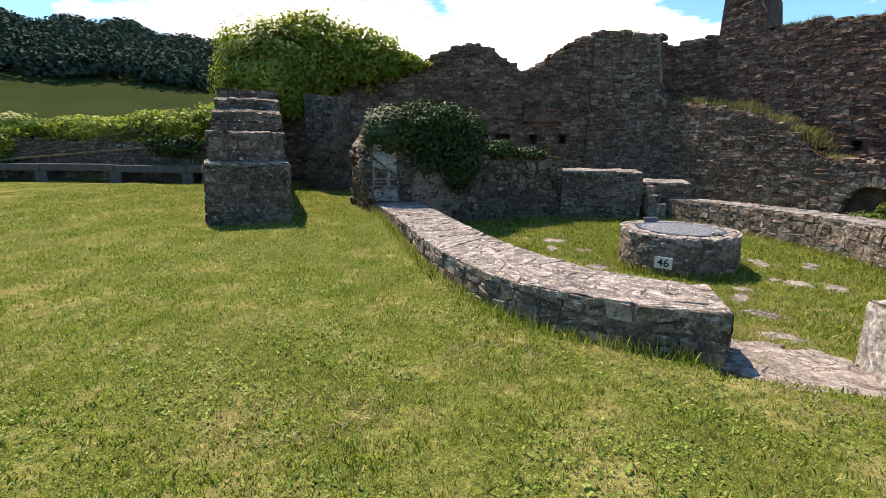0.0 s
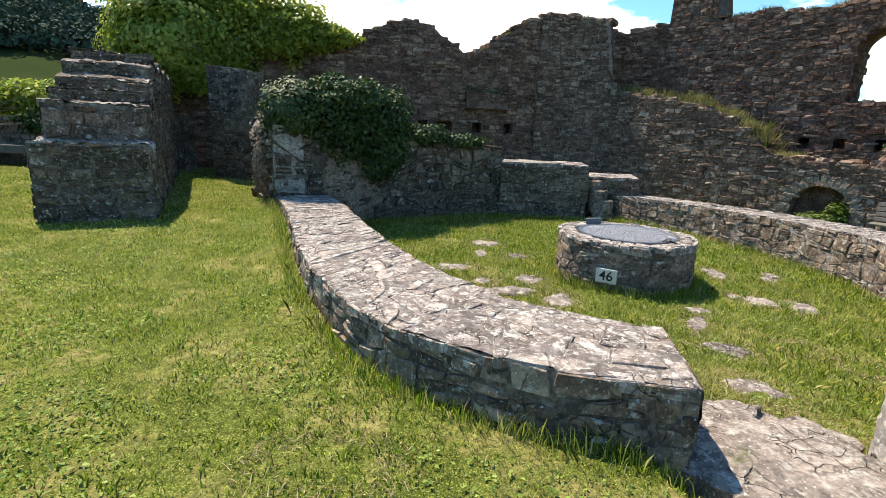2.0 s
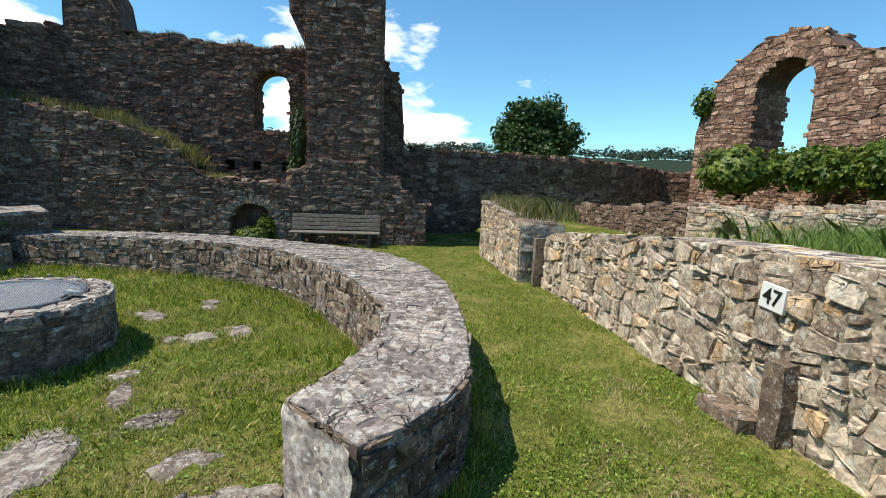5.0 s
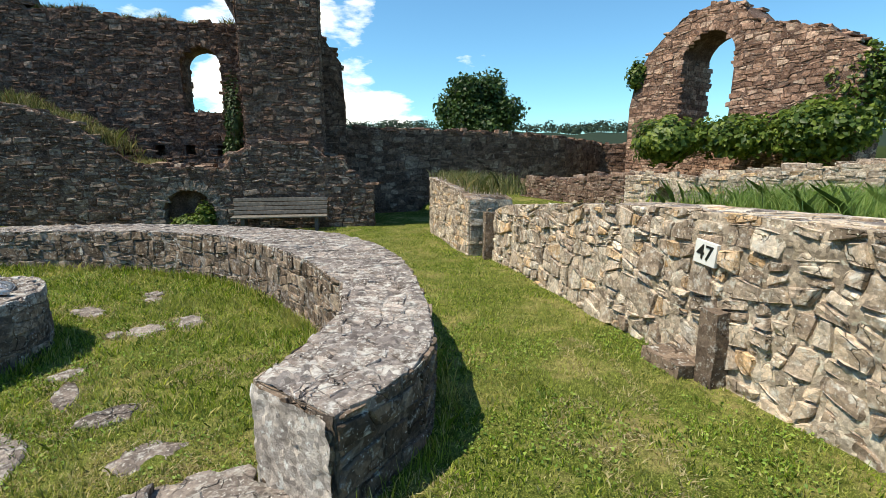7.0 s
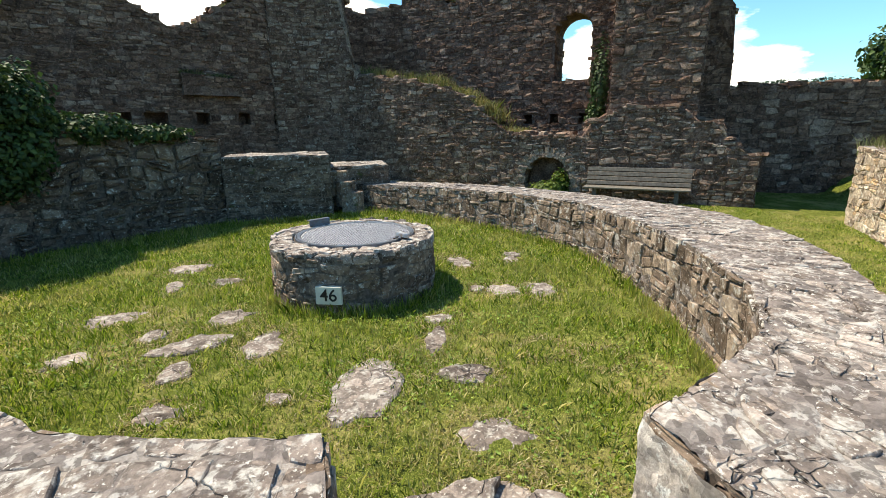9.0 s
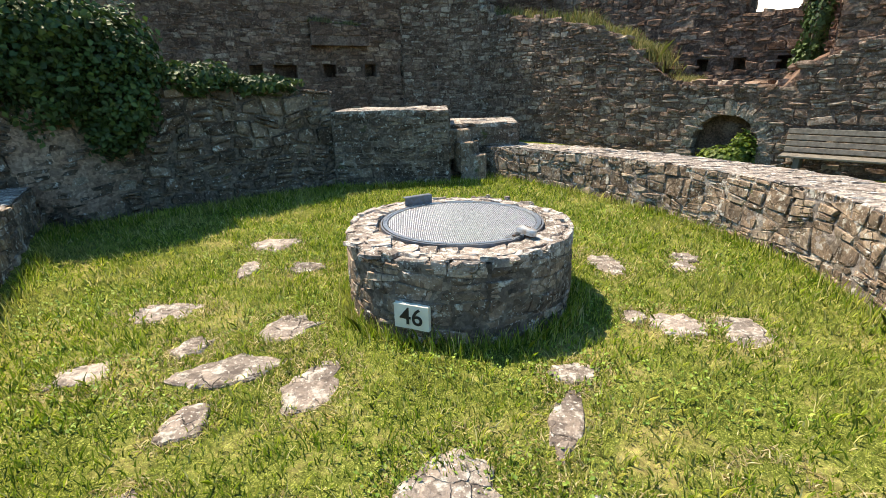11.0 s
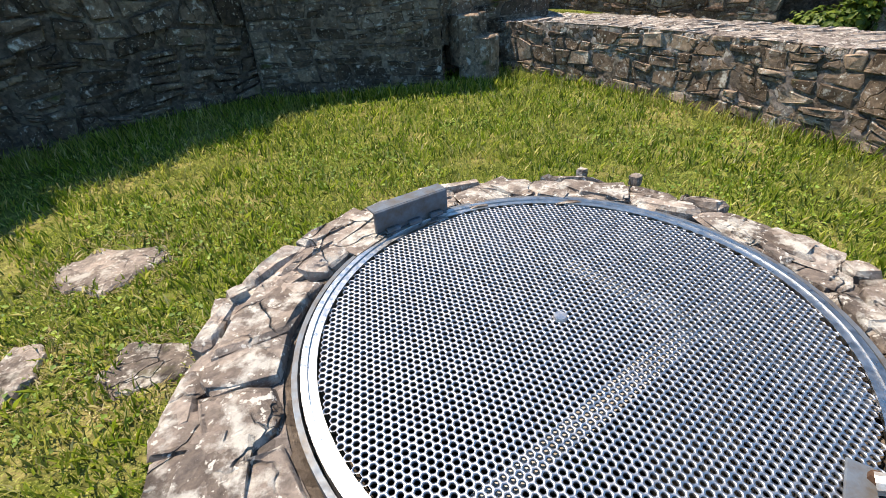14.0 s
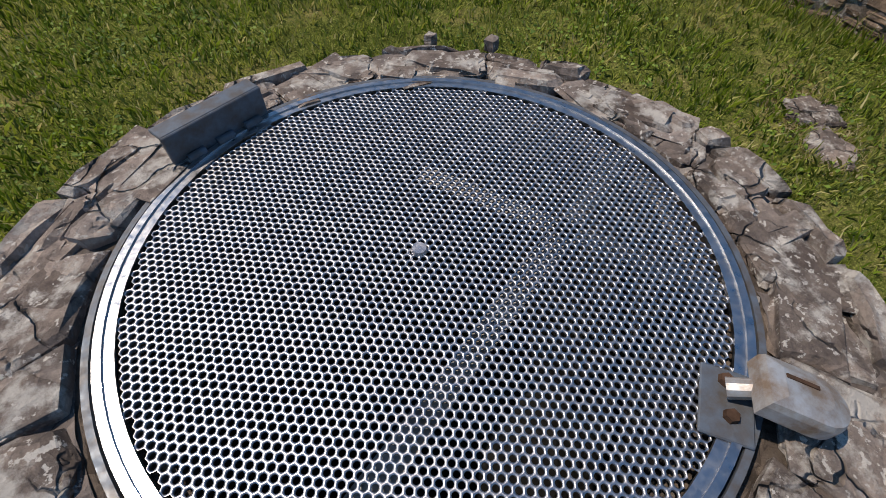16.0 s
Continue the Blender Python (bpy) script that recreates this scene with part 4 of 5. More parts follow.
HALL_TOP = profile((0, 4.9), (wu(9.42), 5.4), (wu(9.38), 6.8), (wu(8.6), 7.2), (wu(8.34), 7.0), (wu(8.26), 6.1), (wu(8.1), 5.8), (wu(8.0), 5.0), (wu(7.9), 4.85), (wu(7.0), 4.9), (wu(5.5), 4.75), (wu(4.0), 4.72), (wu(3.2), 4.75), (wu(2.9), 5.2), (wu(2.0), 5.6), (wu(1.0), 4.7), (wu(0.75), 4.3), (wu(0.45), 3.9), (wu(0.4), 2.9))
high_wall("wall_hall", "tall red-brown rubble hall wall with round-arched window", along(P2, PD, np.linspace(9.45, 0.4, 12)), 0.9, deep, HALL_TOP, M_RED, M_MORT_R, 271,
          openings=[(wu(4.12), 1.0, 2.5, 4.17, 1.3)], rings=[(wu(4.12), 1.0, 4.17, 0.2, 0.2)],
          holes=[(wu(u), 1.5, 0.24, 0.26) for u in (6.1, 5.3, 4.55, 3.75, 3.1)])
high_wall("wall_return", "shaded return of the high rubble wall", [(7.45, 17.35), (8.2, 17.15), (9.0, 16.6)], 0.8, deep, profile((0, 4.6), (0.6, 4.85), (1.7, 5.0)), M_RED, M_MORT_R, 291, single=60)
SHAFT = along((P1[0] + 0.12 * PN[0], P1[1] + 0.12 * PN[1]), PD, (2.78, 1.0))
high_wall("wall_buttress", "tall square buttress of red-brown rubble", SHAFT, 2.1, lambda s: 0.9, profile((0, 5.2), (0.3, 6.6), (0.6, 7.6), (1.78, 7.8)), M_RED, M_MORT_R, 301)
high_wall("wall_springer", "overhanging arch stump at the buttress top", along((P1[0] + 0.3 * PN[0], P1[1] + 0.3 * PN[1]), PD, (3.2, 2.76)), 1.4, profile((0, 5.4), (0.2, 5.0), (0.44, 4.5)), profile((0, 6.6), (0.44, 7.0)), M_RED, M_MORT_R, 311, single=40)
# curtain beyond the passage
high_wall("wall_far", "long brown rubble curtain wall in shade", [(13.6, 9.5), (16.5, 6.8), (20, 3.6), (23.5, 2.4), (25.5, -7)], 0.7, lambda s: -0.9, profile((0, 2.15), (4, 2.2), (9, 2.05), (13, 1.9), (24, 1.9)), M_FAR, M_MORT_R, 321, course=(0.08, 0.16), length=(0.2, 0.5))
# ruin with the large window
RUIN = [(22.6, 1.35), (20.3, -1.4), (17.8, -4.4)]
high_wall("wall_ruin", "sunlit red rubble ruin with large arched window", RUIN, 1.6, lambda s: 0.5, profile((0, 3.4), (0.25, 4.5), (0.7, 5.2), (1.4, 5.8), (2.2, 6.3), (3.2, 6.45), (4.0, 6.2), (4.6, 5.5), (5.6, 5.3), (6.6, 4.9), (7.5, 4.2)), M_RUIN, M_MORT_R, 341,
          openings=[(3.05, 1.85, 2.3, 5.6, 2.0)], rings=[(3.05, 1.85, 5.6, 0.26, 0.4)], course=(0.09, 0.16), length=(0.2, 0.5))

# ---- wall 47 and its neighbours ----
W47 = [(9.38, 3.61), (7.2, 2.27), (6.26, 1.68), (5.09, 0.95), (4.0, 0.27), (2.6, -0.6)]
T47 = profile((0, 0.48), (0.6, 0.62), (2.6, 0.84), (3.7, 0.95), (5.1, 1.02), (6.5, 1.06), (9, 1.1))
wall_47, w47_f, w47_b = wall("wall_south", "sunlit cream and ochre rubble retaining wall", W47, [(x + 0.31, y - 0.5) for x, y in W47], lambda s: -0.5, T47, M_CREAM, M_MORT_L, 401, faces="f", near=(5.6, 1.3), course=(0.09, 0.21), length=(0.1, 0.32), split=0.45, proud=0.038, gap=0.008, skin=(0.035, 0.016, 0.034))
capping(wall_47, w47_f, w47_b, T47, M_CREAM, 405, (0.15, 0.4), 3, single=150, near=(5.6, 1.3))
BLK = [(11.85, 5.8), (9.5, 4.12)]
wall_bk, bk_f, bk_b = wall("wall_corner", "ochre rubble wall end beside grassy passage", BLK, [(12.3, 5.15), (9.95, 3.45)], lambda s: -0.6, profile((0, 0.9), (2.0, 0.78), (2.9, 0.62)), M_CREAM, M_MORT_L, 421, near=(10, 4.4), single=200)
capping(wall_bk, bk_f, bk_b, profile((0, 0.9), (2.0, 0.78), (2.9, 0.62)), M_GREY, 425, (0.2, 0.4), 3, single=40)
high_wall("wall_inner", "low red-brown rubble wall behind the retaining wall", [(15.2, 4.3), (13.4, 2.6), (12.5, 1.5)], 0.45, lambda s: 0.0, profile((0, 0.75), (2, 0.8), (3.0, 0.95), (4, 1.0)), M_TERR, M_MORT_R, 435, single=120, near=(12, 2))
high_wall("wall_arch", "low pale rubble wall with small arch", [(12.35, 1.5), (11.9, 0.5), (11.2, -2.4)], 0.5, lambda s: 0.1, profile((0, 1.0), (1.2, 0.98), (2.2, 1.1), (4, 1.3)), M_CREAM, M_MORT_L, 441,
          openings=[(0.75, 0.42, 0.2, 0.78, 0.4)], rings=[(0.75, 0.42, 0.78, 0.13, 0.2)], single=150, near=(11.8, 0.3))

# ---- left parapet with long stone bench ----
high_wall("wall_parapet", "low dark rubble parapet with pale curved coping", [(-24, 12.6), (-14, 13.8), (-8, 14.0), (-5.0, 13.9)], 0.6, lambda s: -0.2, profile((0, 2.0), (8, 1.95), (10, 1.5), (13, 1.28), (16, 1.35), (20, 1.45)), M_DARK, M_MORT_R, 461, course=(0.09, 0.18), length=(0.2, 0.5))

# ---- threshold and paving slabs of the court ----
def slab_group(name, label, places, seed, mat, thick=0.05):
    """Flat stones of uneven outline, bedded in the ground."""
    root = tagged(new(name), label, "paving", kind="structure")
    rng = random.Random(seed)
    for x, y, z, a, w, d in places:
        n = 26
        bm = bmesh.new()
        ph = rng.uniform(0, 60)
        # a broken polygon: straight chipped sides between a few corners
        corners = sorted(rng.uniform(-0.35, 0.35) + k * 2 * math.pi / 6 for k in range(6))
        far = [rng.uniform(0.42, 0.56) for _ in corners]
        pts = [(r * math.cos(c), r * math.sin(c)) for c, r in zip(corners, far)]
        out = Line(pts + pts[:1])
        rings = []
        for f, dz in ((1.0, -thick), (1.0, -0.012), (0.93, -0.002), (0.7, 0.002), (0.4, 0.003)):
            row = []
            for k in range(n):
                px, py = out.at(out.len * k / n)
                chip = 1 + 0.3 * noise.noise(Vector((px * 6 + ph, py * 6, 0)))
                px, py = px * f * chip * w, py * f * chip * d
                rough = 0.012 * noise.noise(Vector((px * 9 + ph, py * 9, 3))) if dz > -0.02 else 0
                row.append(bm.verts.new((px * math.cos(a) - py * math.sin(a), px * math.sin(a) + py * math.cos(a), dz + rough)))
            rings.append(row)
        for p, q in zip(rings, rings[1:]):
            for k in range(n):
                bm.faces.new((p[k], p[(k + 1) % n], q[(k + 1) % n], q[k]))
        bm.faces.new(rings[-1])
        bmesh.ops.recalc_face_normals(bm, faces=bm.faces[:])
        part("slab", bm, mat, root).location = (x, y, z)
    return root


SLAB_AT = [(1.95, 8.17, 0.50, 0.42, -0.17), (2.25, 7.42, 0.36, 0.30, -0.17), (1.78, 7.51, 0.18, 0.40, -0.17), (1.36, 6.83, 0.53, 0.30, -0.17), (1.62, 6.29, 0.26, 0.25, -0.17), (2.15, 6.37, 0.43, 0.38, -0.17), (1.87, 5.98, 0.74, 0.30, 0.1), (2.32, 5.71, 0.32, 0.46, -0.5),
           (1.13, 6.13, 0.30, 0.29, -0.17), (4.62, 6.77, 0.29, 0.55, -0.17), (5.34, 6.71, 0.24, 0.26, -0.17), (4.49, 5.75, 0.34, 0.34, -0.17), (4.30, 5.91, 0.17, 0.18, -0.17), (3.62, 5.45, 0.27, 0.22, -0.17), (2.25, 4.93, 0.19, 0.13, -0.67), (1.76, 5.58, 0.22, 0.26, -0.67),
           (1.67, 5.08, 0.28, 0.26, -0.67), (2.73, 4.73, 0.46, 0.74, -0.67), (3.32, 4.61, 0.40, 0.30, -0.67), (3.10, 4.00, 0.48, 0.34, -0.67), (2.88, 3.68, 0.44, 0.26, -0.67), (5.18, 6.54, 0.21, 0.25, -0.67), (4.80, 5.56, 0.29, 0.40, -0.67), (3.41, 5.13, 0.2, 0.46, -0.67)]
slab_group("paving_court", "half-buried lichened stone slabs in the court lawn", [(x, y, -0.216, a, w * 1.05, d * 1.05) for x, y, w, d, a in SLAB_AT], 3, M_SLAB)
slab_group("paving_threshold", "worn stone threshold between the two low walls", [(2.28, 3.1, -0.02, 0.2, 0.68, 0.62), (2.76, 2.98, -0.026, -0.2, 0.66, 0.62), (2.46, 2.8, -0.014, -0.25, 0.74, 0.44), (2.86, 2.66, -0.03, -0.3, 0.5, 0.4), (2.4, 3.45, -0.09, 0.1, 0.66, 0.5), (2.85, 3.34, -0.1, 0.2, 0.6, 0.46), (2.6, 3.66, -0.16, 0.0, 0.62, 0.36), (2.58, 3.2, -0.04, 0.5, 0.6, 0.5)], 4, M_SLAB, 0.22)

# ---- well ----
WC = Vector((3.33, 6.58))
GC = Vector((3.37, 6.64))
well = tagged(new("well"), "round rubble well covered by perforated steel plate", "well")
WELL_TOP = 0.285


def build_well():
    rng = random.Random(9)
    # shaft with rim: a turned profile
    bm = bmesh.new()
    rows = []
    for k in range(48):
        a = 2 * math.pi * k / 48
        row = []
        for r, z, c in ((0.745, -0.4, WC), (0.745, WELL_TOP - 0.012, WC), (0.575, WELL_TOP - 0.008, GC), (0.5, WELL_TOP - 0.045, GC), (0.49, -0.95, GC)):
            rr = r + 0.012 * noise.noise(Vector((math.cos(a) * 2, math.sin(a) * 2, z)))
            row.append(bm.verts.new((c.x + rr * math.cos(a), c.y + rr * math.sin(a), z)))
        row.append(bm.verts.new((GC.x + 0.001 * math.cos(a), GC.y + 0.001 * math.sin(a), -0.95)))
        rows.append(row)
    for k in range(48):
        p, q = rows[k], rows[(k + 1) % 48]
        for j in range(5):
            bm.faces.new((p[j], q[j], q[j + 1], p[j + 1]))
    bmesh.ops.recalc_face_normals(bm, faces=bm.faces[:])
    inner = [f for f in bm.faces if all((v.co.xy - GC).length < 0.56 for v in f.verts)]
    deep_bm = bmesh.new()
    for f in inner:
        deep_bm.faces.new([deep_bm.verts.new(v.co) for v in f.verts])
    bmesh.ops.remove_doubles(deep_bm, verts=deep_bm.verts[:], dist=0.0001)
    # shaft faces split off to take the shade-dark stone
    part("shaft", deep_bm, M_VOID, well, "well shaft with its shade in the dark colour")
    bmesh.ops.delete(bm, geom=inner, context="FACES")
    part("ring_core", bm, M_MORT, well)
    st, tops = Stones(), Stones()
    R = 0.745

    def side(s, t, d):
        a = s / R
        return np.stack([WC.x + (R + d) * np.cos(a), WC.y + (R + d) * np.sin(a), t], 1)

    def over(s, t, d):
        a = s / 0.68
        f = (t - 0.575) / 0.225
        cx, cy = GC.x + (WC.x - GC.x) * f, GC.y + (WC.y - GC.y) * f
        return np.stack([cx + t * np.cos(a), cy + t * np.sin(a), WELL_TOP - 0.012 + d], 1)

    fitted(st, side, 0.0, 2 * math.pi * R, -0.3, WELL_TOP - 0.03, (0.045, 0.1), (0.1, 0.3), 91, split=0.2, proud=0.014)
    fitted(tops, over, 0.0, 2 * math.pi * 0.68, 0.578, 0.768, (0.08, 0.13), (0.1, 0.26), 93, split=0.4, proud=0.024, gap=0.002, wave=0.9, depth=0.05, rounding=(0.0, 0.25))
    for k in range(12):
        a, r = rng.uniform(0, 6.28), rng.uniform(0.63, 0.76)
        tops.add(place(WC.x + r * math.cos(a), WC.y + r * math.sin(a), WELL_TOP - 0.004, rng.uniform(0, 3), (rng.uniform(0.05, 0.13), rng.uniform(0.04, 0.08), rng.uniform(0.02, 0.04)), (rng.uniform(-0.15, 0.15), rng.uniform(-0.15, 0.15))))
    for x, y, s in ((2.7, 6.98, 0.07), (3.78, 7.26, 0.05), (3.91, 7.15, 0.06)):
        tops.add(place(x, y, WELL_TOP + 0.012, 0.4, (s * 0.6, s * 0.5, 0.035)))
    # thin broken flakes lying on the ring
    for k in range(70):
        a, r = rng.uniform(0, 6.28), rng.uniform(0.63, 0.73)
        long = rng.uniform(0.06, 0.2)
        tops.add(place(WC.x + r * math.cos(a), WC.y + r * math.sin(a), WELL_TOP + rng.uniform(-0.004, 0.012), a + rng.choice((0.2, 1.4, 1.7)) + rng.uniform(-0.4, 0.4), (long, long * rng.uniform(0.35, 0.8), rng.uniform(0.012, 0.03)), (rng.uniform(-0.1, 0.1), rng.uniform(-0.1, 0.1))))
    mortar_skin(side, 0.0, 2 * math.pi * R, -0.3, WELL_TOP - 0.02, 0.025, M_MORT, well, level=0.006, amp=0.014, seed=95)
    mortar_skin(over, 0.0, 2 * math.pi * 0.68, 0.58, 0.742, 0.02, M_MORT_T, well, level=0.002, amp=0.018, seed=97, name="bedding_mortar")
    st.lay(well, M_GREY, "stone")
    tops.lay(well, M_TOP, "capping_stone")


build_well()


def ring_mesh(bm, r0, r1, z0, z1, c, seg=96):
    rows = [[bm.verts.new((c.x + r * math.cos(2 * math.pi * k / seg), c.y + r * math.sin(2 * math.pi * k / seg), z)) for r, z in ((r0, z0), (r1, z0), (r1, z1), (r0, z1))] for k in range(seg)]
    for k in range(seg):
        for j in range(4):
            bm.faces.new((rows[k][j], rows[k][(j + 1) % 4], rows[(k + 1) % seg][(j + 1) % 4], rows[(k + 1) % seg][j]))


GZ = 0.296
cover = tagged(new("well_cover"), "galvanised perforated steel cover with hinge and hasp on the well", "well cover")


def build_plate():
    """Round plate with real round holes on a triangular grid."""
    pitch, hole, R = 0.0149, 0.0053, 0.523
    turn = radians(21)
    cells = []
    rowh = pitch * math.sqrt(3) / 2
    n = int(R / rowh) + 2
    for j in range(-n, n + 1):
        for i in range(-n - 6, n + 7):
            x, y = (i + 0.5 * (j % 2)) * pitch, j * rowh
            if math.hypot(x, y) < R - 0.012:
                cells.append((x, y))
    cells = np.array(cells)
    k = 12
    ang = np.arange(k) * 2 * np.pi / k + np.pi / 6
    hexr = np.where(np.arange(k) % 2 == 0, pitch / math.sqrt(3), pitch / 2)
    outer = np.stack([hexr * np.cos(ang), hexr * np.sin(ang)], 1)
    inner = hole * np.stack([np.cos(ang), np.sin(ang)], 1)
    ox = cells[:, None] + outer[None]
    ix = cells[:, None] + inner[None]
    m = len(cells)
    top = np.concatenate([ox, ix, ix], 1)
    z = np.concatenate([np.zeros((m, 2 * k)), np.full((m, k), -0.005)], 1)
    v = np.concatenate([top, z[..., None]], 2).reshape(-1, 3)
    c, s = math.cos(turn), math.sin(turn)
    v[:, :2] = v[:, :2] @ np.array([[c, s], [-s, c]])
    v += np.array([GC.x, GC.y, GZ])
    base = np.arange(m)[:, None] * 3 * k
    a = np.arange(k)
    b = (a + 1) % k
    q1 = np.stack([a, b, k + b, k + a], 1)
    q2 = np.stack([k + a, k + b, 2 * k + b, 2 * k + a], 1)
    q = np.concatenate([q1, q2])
    f = (base[:, :, None] + q[None]).reshape(-1, 4)
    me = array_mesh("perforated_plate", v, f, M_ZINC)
    # hole walls get the darker steel: shade inside the holes as colour
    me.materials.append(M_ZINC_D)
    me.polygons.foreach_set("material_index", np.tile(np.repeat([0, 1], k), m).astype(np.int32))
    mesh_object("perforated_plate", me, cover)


build_plate()
bm = bmesh.new()
ring_mesh(bm, 0.516, 0.535, GZ - 0.004, GZ + 0.004, GC)
part("rim_flange", bm, M_RIM, cover)
bm = bmesh.new()
ring_mesh(bm, 0.533, 0.546, GZ - 0.04, GZ + 0.008, GC)
part("rim_band", bm, M_RIM, cover)
bm = bmesh.new()
ring_mesh(bm, 0.552, 0.563, GZ - 0.06, GZ + 0.004, GC)
part("seat_ring", bm, M_ZINC_D, cover, "dull rusted outer ring")


def bar(bm, a, b, w, h, z):
    a, b = Vector(a), Vector(b)
    d = b - a
    box(bm, (d.length, w, h), Matrix.Translation(((a.x + b.x) / 2, (a.y + b.y) / 2, z)) @ Euler((0, 0, math.atan2(d.y, d.x))).to_matrix().to_4x4())


for ends in (((3.9, 6.65), (2.95, 6.31)), ((3.48, 6.84), (3.78, 6.24))):
    bm = bmesh.new()
    bar(bm, *ends, 0.045, 0.006, GZ - 0.016)
    part("strut", bm, M_STRUT, cover)
bm = bmesh.new()
bmesh.ops.create_cone(bm, cap_ends=True, segments=16, radius1=0.016, radius2=0.013, depth=0.008, matrix=Matrix.Translation((3.36, 6.656, GZ + 0.003)))
part("centre_bolt", bm, M_ZINC, cover)
# hinge: folded flap standing above the rim
h0, h1 = Vector((3.058, 7.12)), Vector((3.278, 7.185))
hd = (h1 - h0).normalized()
hm = Matrix.Translation((*((h0 + h1) / 2), GZ)) @ Euler((0, 0, math.atan2(hd.y, hd.x))).to_matrix().to_4x4()
bm = bmesh.new()
box(bm, (0.235, 0.012, 0.075), hm @ Matrix.Translation((0, 0, 0.038)))
box(bm, (0.235, 0.045, 0.008), hm @ Matrix.Translation((0, 0.02, 0.073)))
bevel_all(bm, 0.002)
# dark blue-grey stands for the flap's side turned from the sun
flap = part("hinge_flap", bm, M_ZINC_D, cover, "dull hinge flap with blue-grey shade in its colour")
for k in (-0.07, 0.0, 0.07):
    bm = bmesh.new()
    bmesh.ops.create_cone(bm, cap_ends=True, segments=12, radius1=0.009, radius2=0.009, depth=0.04, matrix=hm @ Matrix.Translation((k, -0.012, 0.012)) @ Euler((0, math.pi / 2, 0)).to_matrix().to_4x4())
    part("hinge_knuckle", bm, M_ZINC_D, flap)
# hasp: plate with two rusty bolts, rounded lid reaching over the rim
bm = bmesh.new()
hasp_m = Matrix.Translation((3.575, 6.17, GZ + 0.006)) @ Euler((0, 0, radians(-55))).to_matrix().to_4x4()
box(bm, (0.075, 0.11, 0.006), hasp_m)
bevel_all(bm, 0.002)
hasp = part("hasp_plate", bm, M_ZINC_D, cover)
for x, y in ((3.602, 6.192), (3.562, 6.155)):
    bm = bmesh.new()
    bmesh.ops.create_cone(bm, cap_ends=True, segments=6, radius1=0.012, radius2=0.01, depth=0.01, matrix=Matrix.Translation((x, y, GZ + 0.013)))
    part("bolt", bm, M_RUST, hasp, "rusty bolt head")
lid_m = Matrix.Translation((3.635, 6.122, GZ + 0.058)) @ Euler((radians(-8), radians(10), radians(-55))).to_matrix().to_4x4()
bm = bmesh.new()
outline = [(-0.055, -0.042), (-0.055, 0.042)] + [(0.022 + 0.042 * math.cos(a), 0.042 * math.sin(a)) for a in np.linspace(math.pi / 2, -math.pi / 2, 11)]
# a domed plate with a turned-down lip
rings = [[bm.verts.new(lid_m @ Vector((x * f - 0.005 * (1 - f), y * f, z))) for x, y in outline] for f, z in ((0.97, -0.028), (1.0, -0.026), (1.0, -0.004), (0.93, 0.006), (0.55, 0.012))]
for p, q in zip(rings, rings[1:]):
    for k in range(len(outline)):
        bm.faces.new((p[k], p[(k + 1) % len(outline)], q[(k + 1) % len(outline)], q[k]))
bm.faces.new(rings[-1])
bm.faces.new(rings[0][::-1])
bmesh.ops.recalc_face_normals(bm, faces=bm.faces[:])
lid = part("hasp_lid", bm, M_LID, cover, "pale bent hasp lid with rust streak")
bm = bmesh.new()
box(bm, (0.045, 0.006, 0.003), lid_m @ Matrix.Translation((-0.008, 0.01, 0.0125)))
part("rust_streak", bm, M_RUST, lid)
bm = bmesh.new()
limb_a, limb_b = Vector((3.585, 6.185, GZ + 0.02)), Vector((3.625, 6.14, GZ + 0.05))
bmesh.ops.create_cone(bm, cap_ends=True, segments=10, radius1=0.016, radius2=0.014, depth=(limb_b - limb_a).length, matrix=Matrix.Translation((limb_a + limb_b) / 2) @ (limb_b - limb_a).to_track_quat("Z", "Y").to_matrix().to_4x4())
part("hasp_neck", bm, M_LID, lid)
bm = bmesh.new()
box(bm, (0.05, 0.035, 0.045), lid_m @ Matrix.Translation((0.02, 0, -0.035)))
bevel_all(bm, 0.006)
part("padlock", bm, M_RUST, cover, "dark padlock under the lid")


def number_sign(text, centre, normal, mat, w, h, size, label, roll=0.0):
    """A plate with raised numerals; the plate stands clear of the wall on its own thickness."""
    n = Vector(normal).normalized()
    root = tagged(new("number_sign"), label, "sign")
    m = Matrix.Translation(centre) @ Euler((math.pi / 2, 0, math.atan2(n.x, -n.y)), "XYZ").to_matrix().to_4x4() @ Euler((0, 0, roll)).to_matrix().to_4x4()
    bm = bmesh.new()
    box(bm, (w, h, 0.03), m @ Matrix.Translation((0, 0, -0.012)))
    bevel_all(bm, 0.002)
    part("plate", bm, mat, root)
    cu_ = bpy.data.curves.new("numeral", "FONT")
    cu_.body, cu_.size, cu_.align_x, cu_.align_y, cu_.extrude, cu_.offset = text, size, "CENTER", "CENTER", 0.0015, 0.0012
    tmp = new("numeral", cu_)
    bpy.context.view_layer.update()
    me = bpy.data.meshes.new_from_object(tmp.evaluated_get(bpy.context.evaluated_depsgraph_get()))
    bpy.data.objects.remove(tmp)
    me.materials.append(M_INK)
    ob = mesh_object("numeral", me, root, "black numerals " + text)
    ob.matrix_world = m @ Matrix.Translation((0, 0, 0.0062))
    return root


number_sign("46", (2.87, 5.934, -0.035), (-0.6, -0.8, 0), M_SIGN, 0.215, 0.15, 0.145, "cream plate with black number 46 on the well")
number_sign("47", (5.2, 1.1, 0.72), (-0.53, 0.85, 0), M_SIGN_W, 0.2, 0.165, 0.15, "white plate with black number 47 on rubble wall", radians(-4))

# ---- bench in front of the terrace wall ----


